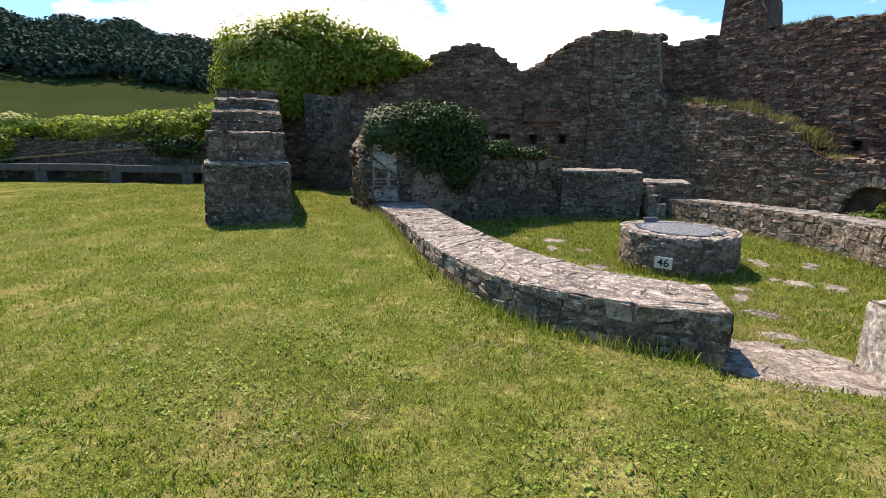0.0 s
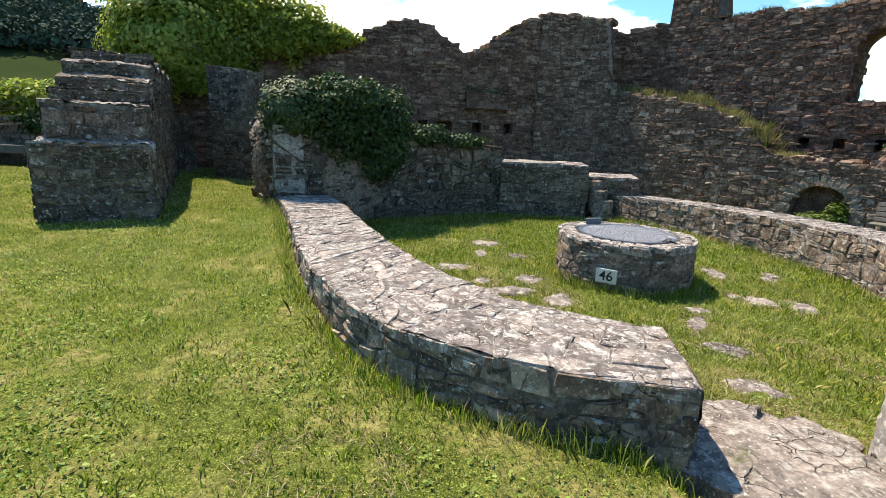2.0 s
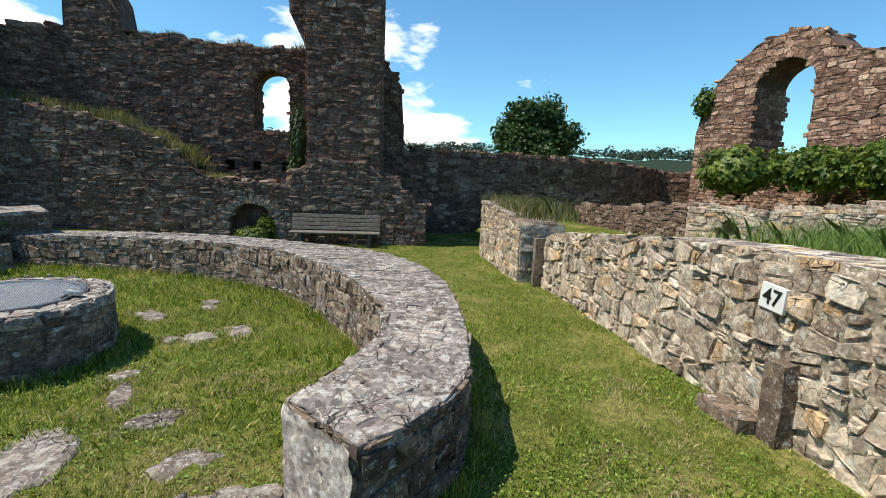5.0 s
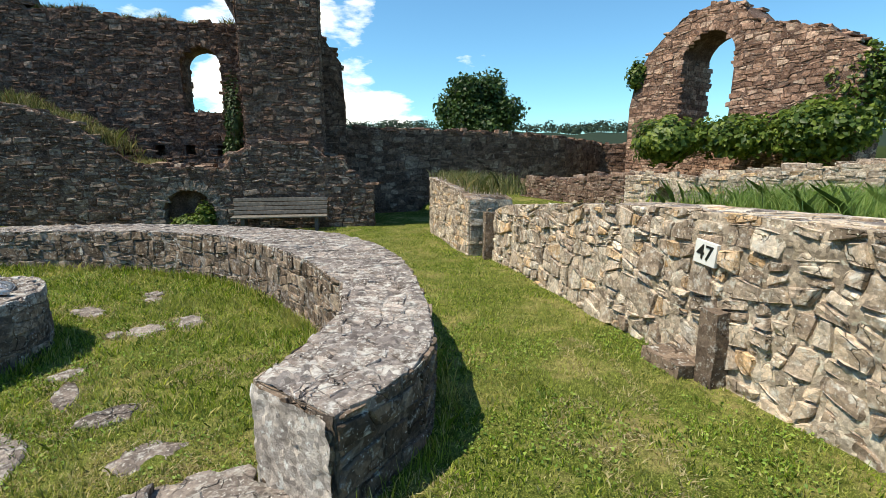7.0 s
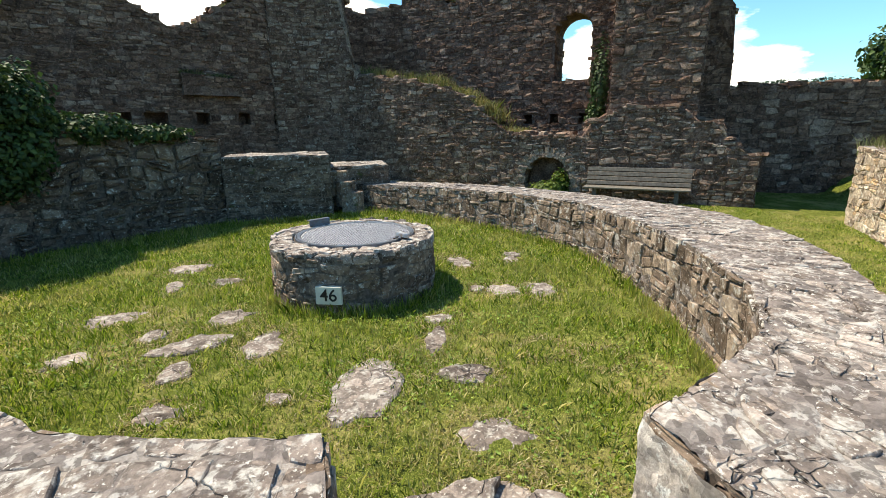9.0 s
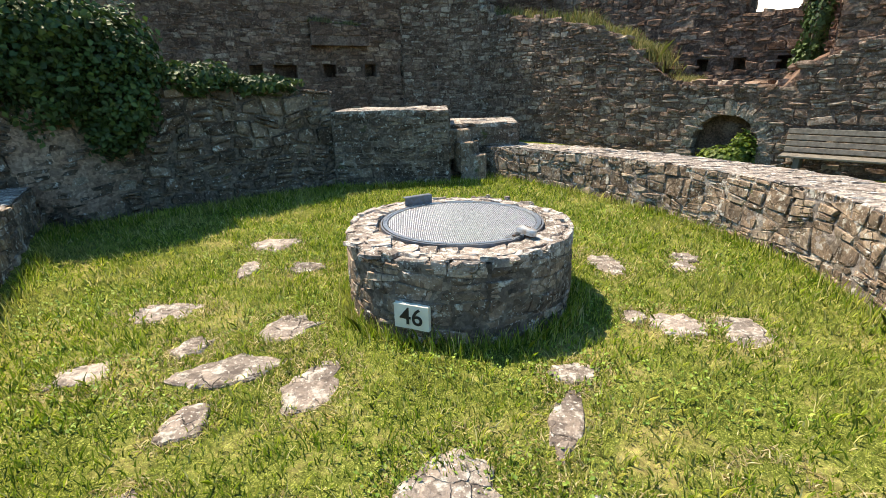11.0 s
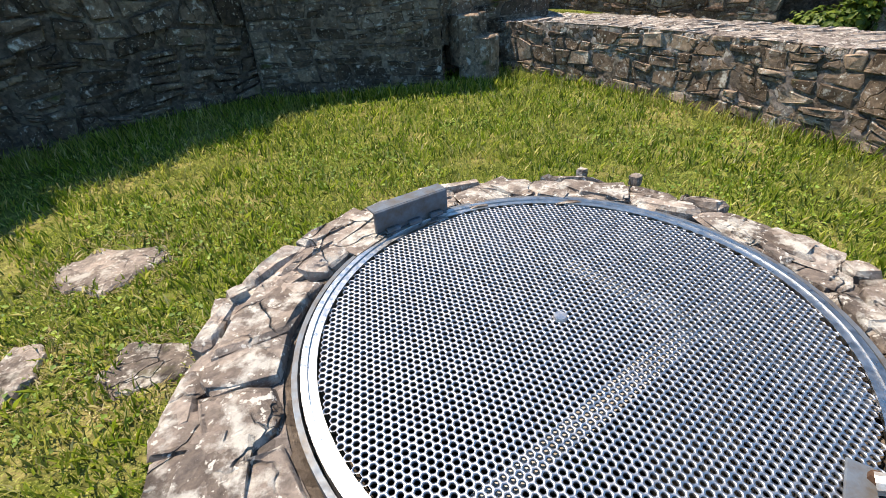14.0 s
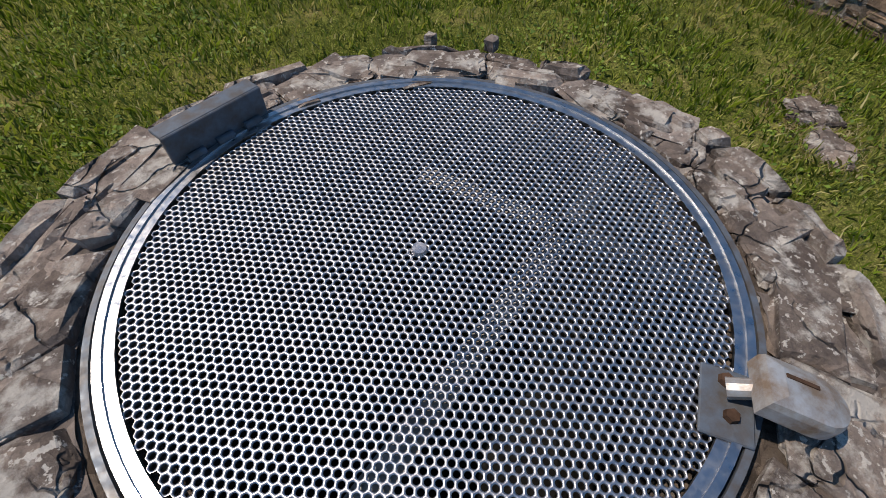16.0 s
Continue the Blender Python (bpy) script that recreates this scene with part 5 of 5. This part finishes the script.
def build_bench():
    root = tagged(new("wooden_bench"), "weathered grey slatted wooden bench against the wall", "bench")
    c = Vector(along(P1, PD, (2.03,))[0]) - 0.35 * Vector(PN)
    z = -0.47
    m = Matrix.Translation((c.x, c.y, z)) @ Euler((0, 0, math.atan2(-PD[1], -PD[0]))).to_matrix().to_4x4()
    for k in range(4):
        bm = bmesh.new()
        box(bm, (2.15, 0.03, 0.085), m @ Matrix.Translation((0, 0.2 + 0.02 * k, 0.5 + 0.1 * k)) @ Euler((radians(-10), 0, 0)).to_matrix().to_4x4())
        bevel_all(bm, 0.006)
        part("back_slat", bm, M_WOOD, root)
    for k in range(4):
        bm = bmesh.new()
        box(bm, (2.15, 0.085, 0.035), m @ Matrix.Translation((0, -0.24 + 0.105 * k, 0.43)))
        bevel_all(bm, 0.006)
        part("seat_slat", bm, M_WOOD, root)
    for x in (-0.82, 0.82):
        bm = bmesh.new()
        box(bm, (0.09, 0.4, 0.41), m @ Matrix.Translation((x, -0.04, 0.205)))
        bevel_all(bm, 0.012)
        part("leg", bm, M_STONEBENCH, root)
        bm = bmesh.new()
        box(bm, (0.06, 0.035, 0.46), m @ Matrix.Translation((x, 0.25, 0.63)) @ Euler((radians(-10), 0, 0)).to_matrix().to_4x4())
        part("back_support", bm, M_WOOD, root)


build_bench()


def build_long_bench():
    """Long stone seat on short piers along the parapet."""
    pts = [(-20, 12.55), (-13.8, 13.3), (-9.6, 13.5), (-5.4, 13.5)]
    ln = Line(pts)
    root = tagged(new("stone_bench"), "long grey stone seat on short piers along the parapet", "bench")
    s = 0.0
    while s < ln.len - 0.5:
        w = min(2.1, ln.len - s)
        c, d = ln.at(s + w / 2), ln.dir(s + w / 2)
        z = g(c[0], c[1])
        m = Matrix.Translation((c[0], c[1], z)) @ Euler((0, 0, math.atan2(d[1], d[0]))).to_matrix().to_4x4()
        bm = bmesh.new()
        box(bm, (w - 0.012, 0.42, 0.2), m @ Matrix.Translation((0, 0, 0.4)))
        bevel_all(bm, 0.015)
        part("seat", bm, M_STONEBENCH, root)
        bm = bmesh.new()
        box(bm, (0.34, 0.36, 0.42), m @ Matrix.Translation((w / 2 - 0.02, 0, 0.11)))
        bevel_all(bm, 0.02)
        part("pier", bm, M_STONEBENCH, root)
        s += w


build_long_bench()

# ---- step stone and post at wall 47 ----
d47 = Vector((-0.85, -0.527))
for nm, lab, at, size in (("stone_block", "squared grey stone block at the foot of the wall", (5.25, 1.2, -0.2), (0.4, 0.3, 0.25)), ("stone_post", "upright weathered stone set against the wall", (5.03, 1.0, 0.06), (0.15, 0.16, 0.6)), ("stone_post", "pale upright stone at the end of the retaining wall", (9.4, 3.72, -0.05), (0.14, 0.2, 0.95))):
    bm = bmesh.new()
    vs = box(bm, size, Matrix.Translation(at) @ Euler((0, 0, math.atan2(d47.y, d47.x))).to_matrix().to_4x4())
    bmesh.ops.subdivide_edges(bm, edges=bm.edges[:], cuts=3, use_grid_fill=True)
    for v in bm.verts:
        v.co += 0.02 * Vector((noise.noise(v.co * 6), noise.noise(v.co * 6 + Vector((9, 0, 0))), noise.noise(v.co * 6 + Vector((0, 9, 0)))))
    tagged(part(nm, bm, M_GREY, None), lab, "stone")

# ---- steps between the blocks ----
slab_group("stair", "small worn stone steps between the stubs", [(4.62, 10.76, 0.36, -0.2, 0.42, 0.34), (4.72, 10.66, 0.17, -0.2, 0.42, 0.36), (4.55, 10.9, 0.54, -0.2, 0.4, 0.34)], 6, M_GREY, 0.45)

# ---- ivy, vines, shrubs, trees ----


def limb(bm, a, b, r0, r1):
    a, b = Vector(a), Vector(b)
    d = b - a
    bmesh.ops.create_cone(bm, cap_ends=True, segments=8, radius1=r0, radius2=r1, depth=d.length, matrix=Matrix.Translation((a + b) / 2) @ d.to_track_quat("Z", "Y").to_matrix().to_4x4())


def blob_leaves(name, label, category, blobs, count, size, mat, seed, fill=0.55):
    """A plant of many leaves over uneven rounded masses, with woody stems."""
    rng = np.random.default_rng(seed)
    root = tagged(new(name), label, category)
    cs, ns = [], []
    vol = np.array([b[3] * b[4] + b[3] * b[5] + b[4] * b[5] for b in blobs])
    for b, k in zip(blobs, (count * vol / vol.sum()).astype(int)):
        d = rng.normal(0, 1, (k, 3))
        d /= np.linalg.norm(d, axis=1)[:, None]
        lump = 1 + 0.16 * np.sin(d[:, 0] * 7 + b[0]) * np.cos(d[:, 2] * 6 + b[1]) + 0.12 * np.sin(d[:, 1] * 11 + d[:, 2] * 9 + b[0])
        r = lump * (1 - fill * rng.random(k) ** 2.2) * (1 + 0.05 * rng.normal(0, 1, k))
        cs.append(np.array(b[:3]) + d * r[:, None] * np.array(b[3:6]))
        ns.append(d + np.array([0, 0, 0.5]))
    leaves("foliage", np.concatenate(cs), np.concatenate(ns), size, mat, seed, root)
    # woody stems rising into each mass
    pick = random.Random(seed)
    foot = min(blobs, key=lambda b: b[2] - b[5])
    bm = bmesh.new()
    for b in blobs:
        a = Vector((foot[0] + pick.uniform(-0.3, 0.3) * foot[3], foot[1], foot[2] - foot[5] * 0.95))
        for _ in range(3):
            e = Vector((b[0] + pick.uniform(-0.5, 0.5) * b[3], b[1] + pick.uniform(-0.4, 0.4) * b[4], b[2] + pick.uniform(-0.3, 0.5) * b[5]))
            mid = (a + e) / 2 + Vector((pick.uniform(-0.1, 0.1), pick.uniform(-0.1, 0.1), 0.05))
            limb(bm, a, mid, 0.02, 0.014)
            limb(bm, mid, e, 0.014, 0.006)
    part("stem", bm, M_ROOT, root)
    return root


blob_leaves("ivy_plant", "dark green ivy draped over the broken wall", "ivy", [(-1.15, 9.5, 1.62, 0.5, 0.6, 0.5), (-0.6, 9.45, 1.6, 0.7, 0.32, 0.45), (-0.4, 9.75, 1.85, 0.85, 0.62, 0.36), (0.15, 9.9, 1.62, 0.62, 0.5, 0.5), (0.3, 9.72, 1.15, 0.42, 0.25, 0.6), (-0.25, 9.5, 1.35, 0.5, 0.22, 0.5), (0.15, 9.7, 0.8, 0.25, 0.16, 0.3), (0.95, 10.35, 1.32, 0.55, 0.4, 0.2), (1.6, 10.7, 1.24, 0.6, 0.4, 0.12)], 34000, 0.07, M_IVY, 601)
blob_leaves("ivy_plant", "sparse ivy stems on the wall end", "ivy", [(-1.62, 9.55, 0.8, 0.16, 0.6, 0.8)], 1600, 0.06, M_ROOT, 603)
blob_leaves("vine_plant", "bright yellow-green vine crowning the curtain wall", "vine", [(-5.4, 14.6, 3.5, 1.55, 0.8, 1.35), (-4.3, 15.0, 4.0, 1.5, 0.7, 1.15), (-2.8, 15.3, 3.95, 1.3, 0.6, 0.75), (-1.7, 15.6, 3.85, 0.9, 0.5, 0.3), (-5.9, 14.4, 2.6, 0.8, 0.5, 0.7), (-4.4, 14.7, 3.0, 0.5, 0.4, 0.8)], 42000, 0.12, M_VINE, 605)
blob_leaves("vine_plant", "yellow-green vine along the parapet top", "vine", [(-14.5, 14.2, 1.75, 2.4, 0.6, 0.4), (-11.0, 14.4, 1.72, 2.2, 0.5, 0.36), (-8.2, 14.5, 1.85, 1.9, 0.5, 0.42), (-6.7, 14.4, 2.0, 1.0, 0.5, 0.5), (-17.5, 13.8, 2.0, 2.5, 0.7, 0.7), (-13.6, 13.6, 1.2, 0.9, 0.25, 0.55)], 30000, 0.11, M_VINE, 607)
blob_leaves("vine_plant", "dark vine hanging down the parapet face", "vine", [(-16.5, 13.1, 1.1, 2.0, 0.25, 0.8), (-8.0, 13.75, 1.25, 0.8, 0.2, 0.3)], 7000, 0.11, M_IVY, 608)
blob_leaves("ivy_plant", "climbing ivy beside the buttress", "ivy", [(11.25, 10.9, 2.3, 0.16, 0.25, 1.0), (11.2, 10.95, 1.5, 0.2, 0.25, 0.4)], 2200, 0.08, M_IVY, 609)
blob_leaves("shrub", "leafy plants in the arched niche", "shrub", [(9.7, 10.95, -0.3, 0.42, 0.42, 0.3), (9.95, 10.75, -0.15, 0.25, 0.25, 0.4)], 2600, 0.085, M_BUSH, 611)
blob_leaves("shrub", "green shrubs below the window ruin", "shrub", [(18.8, 0.2, 1.9, 1.4, 1.0, 0.75), (18.2, -1.6, 2.0, 1.2, 1.2, 0.6), (17.4, -3.4, 2.1, 1.2, 1.2, 0.8), (18.4, -4.6, 3.2, 0.8, 0.8, 1.2)], 12000, 0.17, M_BUSH, 613)
blob_leaves("shrub", "small bush growing from the ruin edge", "shrub", [(22.45, 1.15, 4.5, 0.35, 0.4, 0.55)], 900, 0.14, M_BUSH, 615)


def tree(label, x, y, z, height, width, seed, count=9000, leaf=0.3, mat=None):
    root = tagged(new("tree"), label, "tree")
    rng = random.Random(seed)
    bm = bmesh.new()
    limb(bm, (x, y, z), (x, y, z + height * 0.55), 0.28, 0.14)
    tips = []
    for k in range(9):
        a = k * 2.4 + rng.random()
        b0 = Vector((x, y, z + height * rng.uniform(0.25, 0.55)))
        b1 = b0 + Vector((math.cos(a) * width * 0.36, math.sin(a) * width * 0.36, height * rng.uniform(0.1, 0.36)))
        limb(bm, b0, b1, 0.1, 0.03)
        tips.append(b1)
    part("trunk", bm, M_BARK, root)
    np_rng = np.random.default_rng(seed)
    blobs = [(t.x, t.y, t.z, width * rng.uniform(0.14, 0.24), width * rng.uniform(0.14, 0.24), height * rng.uniform(0.1, 0.19)) for t in tips]
    blobs += [(x + rng.uniform(-0.2, 0.2) * width, y + rng.uniform(-0.2, 0.2) * width, z + height * rng.uniform(0.5, 0.86), width * 0.2, width * 0.2, height * 0.13) for _ in range(9)]
    cs, ns = [], []
    for b in blobs:
        k = count // len(blobs)
        d = np_rng.normal(0, 1, (k, 3))
        d /= np.linalg.norm(d, axis=1)[:, None]
        r = (1 - 0.6 * np_rng.random(k) ** 2) * (1 + 0.12 * np_rng.normal(0, 1, k))
        cs.append(np.array(b[:3]) + d * r[:, None] * np.array(b[3:6]))
        ns.append(d + np.array([0, 0, 0.4]))
    leaves("crown", np.concatenate(cs), np.concatenate(ns), leaf, mat or M_TREE, seed, root)
    return root


tree("broad dark green tree beyond the curtain wall", 37.9, 12.1, g(37.9, 12.1), 7.7 - g(37.9, 12.1), 6.3, 701, 16000, 0.3)


def build_woods():
    """Dense woodland on the hillside and along the far ridge."""
    rng = np.random.default_rng(77)
    n = 9000
    az = np.radians(rng.uniform(-85, 10, n))
    r = 255 + 365 * rng.random(n) ** 1.5
    x, y = r * np.sin(az), r * np.cos(az)
    z = heights(x, y)
    keep = r > 250
    az2 = np.radians(rng.uniform(10, 130, 1800))
    r2 = rng.uniform(480, 620, 1800)
    x = np.concatenate([x[keep], r2 * np.sin(az2)])
    y = np.concatenate([y[keep], r2 * np.cos(az2)])
    z = heights(x, y)
    root = tagged(new("woodland"), "dark dense woodland covering the hillside", "woodland", kind="stuff")
    m = len(x)
    k = 18
    d = rng.normal(0, 1, (m * k, 3))
    d /= np.linalg.norm(d, axis=1)[:, None]
    d[:, 2] = np.abs(d[:, 2])
    s = np.repeat(rng.uniform(0.7, 1.25, m), k)
    c = np.stack([np.repeat(x, k) + d[:, 0] * 5 * s, np.repeat(y, k) + d[:, 1] * 5 * s, np.repeat(z, k) + 2 + d[:, 2] * 8 * s], 1)
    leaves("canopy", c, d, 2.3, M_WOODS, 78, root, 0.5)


build_woods()

# ---- grass ----
PATH_XY = np.array([(0.1, 0.0), (0.5, 1.0), (1.4, 1.8), (1.9, 2.4), (2.5, 3.8), (2.6, 5.0), (3.0, 6.0)])


def inside_poly(poly, x, y):
    p = np.array(poly)
    qx, qy = np.roll(p[:, 0], -1), np.roll(p[:, 1], -1)
    c = ((p[:, 1][None] > y[:, None]) != (qy[None] > y[:, None])) & (x[:, None] < (qx - p[:, 0])[None] * (y[:, None] - p[:, 1][None]) / np.where(qy == p[:, 1], 1e-9, qy - p[:, 1])[None] + p[:, 0][None])
    return c.sum(1) % 2 == 1


SOLID = [A_OUT + A_IN[::-1], B_OUT + B_IN[::-1], IVY_F + IVY_B[::-1], PIL_F + PIL_B[::-1], [(2.62, 10.86), (4.3, 10.5), (4.6, 11.75), (2.9, 12.1)]]


def free_of_stone(x, y):
    ok = np.hypot(x - WC.x, y - WC.y) > 0.76
    for poly in SOLID:
        ok &= ~inside_poly(poly, x, y)
    fray = 1 + 0.4 * np.sin(x * 31 + 3 * np.sin(y * 17)) * np.cos(y * 27 + x * 9)
    for sx, sy, w, d, a in SLAB_AT:
        u, v = (x - sx) * math.cos(a) + (y - sy) * math.sin(a), (y - sy) * math.cos(a) - (x - sx) * math.sin(a)
        ok &= (u / (w * 0.37)) ** 2 + (v / (d * 0.37)) ** 2 > fray
    for sx, sy, w, d in ((2.36, 3.22, 0.5, 0.5), (2.8, 3.12, 0.42, 0.46), (2.55, 2.88, 0.6, 0.34), (2.88, 2.74, 0.3, 0.3), (2.45, 3.56, 0.5, 0.32), (2.92, 3.44, 0.36, 0.3), (2.2, 2.95, 0.3, 0.26)):
        ok &= ((x - sx) / (w * 0.5)) ** 2 + ((y - sy) / (d * 0.5)) ** 2 > 1.0
    return ok


def build_lawn():
    rng = np.random.default_rng(5)
    n = 1500000
    x, y = rng.uniform(-9, 12, n), rng.uniform(-1.2, 13.0, n)
    d = np.full(n, 1e9)
    for a, b in zip(PATH_XY[:-1], PATH_XY[1:]):
        t = np.clip(((x - a[0]) * (b - a)[0] + (y - a[1]) * (b - a)[1]) / ((b - a) @ (b - a)), 0, 1)
        d = np.minimum(d, np.hypot(x - a[0] - t * (b - a)[0], y - a[1] - t * (b - a)[1]))
    keep = rng.random(n) < np.clip(1.2 - d / 8.0, 0.35, 0.95)
    # below the line of wall 47 is the raised terrace
    keep &= (y - 3.61) - (x - 9.38) * 0.62 > 0.05
    keep &= ~((x > 10.5) & (y > 9.0))
    x, y, d = x[keep], y[keep], d[keep]
    ok = free_of_stone(x, y)
    x, y, d = x[ok], y[ok], d[ok]
    # tussocks a hand wide, thinner turf between them
    tuss = np.sin(x * 19 + 2.5 * np.sin(y * 11 + 1)) * np.cos(y * 23 + 2.2 * np.sin(x * 13)) + 0.6 * np.sin(x * 41 + 3 * np.sin(y * 29)) * np.cos(y * 37 + 2 * np.sin(x * 31))
    thin = np.sin(x * 2.3 + 1.2 * np.sin(y * 1.7)) * np.cos(y * 2.1 + x * 0.6) + 0.8 * np.sin(x * 7.1 + 2 * np.sin(y * 4.3)) * np.cos(y * 6.3 + 1.7 * np.sin(x * 5.0))
    keep = rng.random(len(x)) < np.clip(0.68 + 0.25 * thin + 0.3 * tuss, 0.18, 1)
    x, y, d, tuss = x[keep], y[keep], d[keep], tuss[keep]
    court = inside_court(x, y)
    far = d > 2.6
    for name, label, sel, h, mat, seed in (("lawn_grass", "short mown grass, green with dry straw patches", ~court & ~far, 0.026, M_LAWN, 801), ("lawn_grass", "short mown grass farther off, green with dry straw patches", ~court & far, 0.03, M_LAWN, 802),
                                           ("court_grass", "rough grass growing between slabs in the court", court, 0.04, M_GRASS, 803)):
        xy = np.stack([x[sel], y[sel]], 1)
        tall = h * (1.0 + 0.45 * np.clip(tuss[sel], -1, 1.4))
        ob = blades(name, xy, heights(xy[:, 0], xy[:, 1]), tall, 0.0062 + 0.0012 * np.clip(d[sel] - 1, 0, 7), mat, seed, lean=0.9, plain=seed == 802)
        tagged(ob, label, "grass", kind="stuff")
    # flattened straw round the slabs and on the worn ground of the entrance
    sp = []
    for sx, sy, w, dd, a in SLAB_AT + [(2.6, 3.75, 0.8, 0.5, 0), (3.0, 3.4, 0.5, 0.5, 0), (2.7, 2.5, 0.9, 0.3, -0.3), (4.2, 4.3, 0.3, 0.25, 0), (4.05, 1.75, 0.5, 0.35, 0.3), (3.75, 1.5, 0.45, 0.3, 0.2), (5.0, 1.75, 0.9, 0.25, 0.5), (0.5, 3.0, 0.5, 0.3, 0), (-0.6, 2.2, 0.6, 0.3, 0.4), (0.9, 1.4, 0.4, 0.3, 0), (3.95, 4.6, 0.3, 0.25, 0.5)]:
        k = int(900 * (w + dd))
        t, r = rng.uniform(0, 2 * np.pi, k), rng.uniform(0.42, 0.8, k)
        u, v = r * w * np.cos(t), r * dd * np.sin(t)
        sp.append(np.stack([sx + u * math.cos(a) - v * math.sin(a), sy + u * math.sin(a) + v * math.cos(a)], 1))
    sp = np.concatenate(sp)
    sp = sp[free_of_stone(sp[:, 0], sp[:, 1])]
    tagged(blades("straw", sp, heights(sp[:, 0], sp[:, 1]) + 0.006, 0.018, 0.005, M_STRAW, 809, lean=2.6), "flattened dry straw on worn ground round the slabs", "straw", kind="stuff")
    # low broad-leaved plants among the grass
    k = 52000
    cx, cy = rng.uniform(-3, 6.5, k), rng.uniform(0.3, 9.5, k)
    tuft = np.sin(cx * 3.1 + 1.5 * np.sin(cy * 2.3)) * np.sin(cy * 3.7 + cx) > 0.1
    free = tuft & free_of_stone(cx, cy)
    cx, cy = cx[free], cy[free]
    c = np.stack([cx, cy, heights(cx, cy) + rng.uniform(0.008, 0.03, len(cx))], 1)
    tagged(leaves("clover", c, np.tile([0.0, 0.0, 1.0], (len(c), 1)), 0.021, M_CLOVER, 807, None, 0.35), "low clover and broad-leaved weeds in the lawn", "weeds", kind="stuff")
    # longer tufts at the foot of the walls and of the well
    pts = []
    for ln, off, k in ((Line(A_OUT), -0.06, 2600), (Line(A_IN), 0.07, 2200), (Line(B_OUT), -0.06, 2600), (Line(B_IN), 0.06, 3200), (Line(IVY_F), -0.22, 3200), (Line([(2.6, 10.6), (4.9, 10.2)]), -0.05, 1500)):
        for s in rng.uniform(0, ln.len, k):
            c, dd = ln.at(s), ln.dir(s)
            o = off * (1 + abs(rng.normal(0, 0.9)))
            pts.append((c[0] - dd[1] * o, c[1] + dd[0] * o))
    a = rng.uniform(0, 2 * np.pi, 2600)
    r = 0.77 + np.abs(rng.normal(0, 0.06, 2600))
    pts = np.concatenate([np.array(pts), np.stack([WC.x + r * np.cos(a), WC.y + r * np.sin(a)], 1)])
    tagged(blades("tall_grass", pts, heights(pts[:, 0], pts[:, 1]), 0.11, 0.005, M_GRASS, 805, lean=0.6), "longer unmown grass at the foot of the walls", "grass", kind="stuff")


build_lawn()


def wall_grass(name, label, line, z, count, width, h, seed, mat=None, s0=0.0, s1=None):
    rng = np.random.default_rng(seed)
    s1 = s1 or line.len
    tufts = rng.uniform(s0, s1, max(6, count // 90))
    ss = np.clip(rng.choice(tufts, count) + rng.normal(0, 0.12, count), s0, s1)
    off = rng.uniform(0.02, width, count)
    xy, zz = [], []
    for s, o in zip(ss, off):
        c, d = line.at(s), line.dir(s)
        xy.append((c[0] - d[1] * o, c[1] + d[0] * o))
        zz.append(z(s) - 0.02)
    tagged(blades(name, np.array(xy), np.array(zz), h * (0.55 + 0.45 * np.sin(ss * 5.3) * np.cos(ss * 2.1)), 0.011, mat or M_DRYGRASS, seed, lean=0.7), label, "grass", kind="stuff")


TL = Line(along(P1, PD, (10.1, -0.2)))
wall_grass("wall_grass", "dry grass growing on the terrace wall", TL, lambda s: TERRACE_TOP(s + L0), 4200, 1.3, 0.34, 811, s0=0.5, s1=5.2)
HL = Line(along(P2, PD, (9.45, 0.4)))
wall_grass("wall_grass", "thin grass along the hall wall top", HL, HALL_TOP, 6500, 0.8, 0.24, 813, s0=1.5, s1=6.4)
CL = Line(along(C0, CD, (-8.6, 4.9)))
wall_grass("wall_grass", "tuft of grass on the wall ledge", Line(along((C0[0] + 0.05, C0[1] - 0.2), CD, (-0.45, 0.95))), lambda s: 2.7 - 0.07 * s, 700, 0.22, 0.16, 819)
wall_grass("wall_grass", "sparse grass on the curtain wall top", CL, CURTAIN_TOP, 3000, 0.8, 0.18, 815, s0=4.0)

def terrace_growth():
    rng = np.random.default_rng(41)
    n = 30000
    x, y = rng.uniform(3.4, 13, n), rng.uniform(-4, 3.0, n)
    off = (y - 3.61) - (x - 9.38) * 0.62
    lush = np.exp(-(((x - 8.0) / 2.2) ** 2 + ((y + 0.6) / 1.3) ** 2))
    k = (off < -0.7) & (rng.random(n) < 0.12 + lush)
    x, y = x[k], y[k]
    tagged(blades("terrace_grass", np.stack([x, y], 1), heights(x, y), 0.16, 0.008, M_GRASS, 42, lean=0.9), "unmown weeds and grass on the raised terrace", "grass", kind="stuff")
    n = 9000
    x, y = rng.normal(7.0, 0.9, n), rng.normal(-0.3, 0.6, n)
    off = (y - 3.61) - (x - 9.38) * 0.62
    k = off < -0.9
    x, y = x[k], y[k]
    tagged(blades("tall_weeds", np.stack([x, y], 1), heights(x, y), 0.3, 0.007, M_TALL, 44, lean=1.0), "tall bright green broad-leaved weeds behind the wall", "weeds", kind="stuff")
    n = 5000
    x, y = rng.uniform(9.6, 13, n), rng.uniform(3.2, 6, n)
    off = (y - 4.12) - (x - 9.5) * 0.715
    k = (off < -0.1) & (off > -1.3)
    tagged(blades("terrace_grass", np.stack([x[k], y[k]], 1), np.full(k.sum(), 0.72), 0.3, 0.011, M_DRYGRASS, 43, lean=0.8), "dry grass on top of the wall end", "grass", kind="stuff")


terrace_growth()
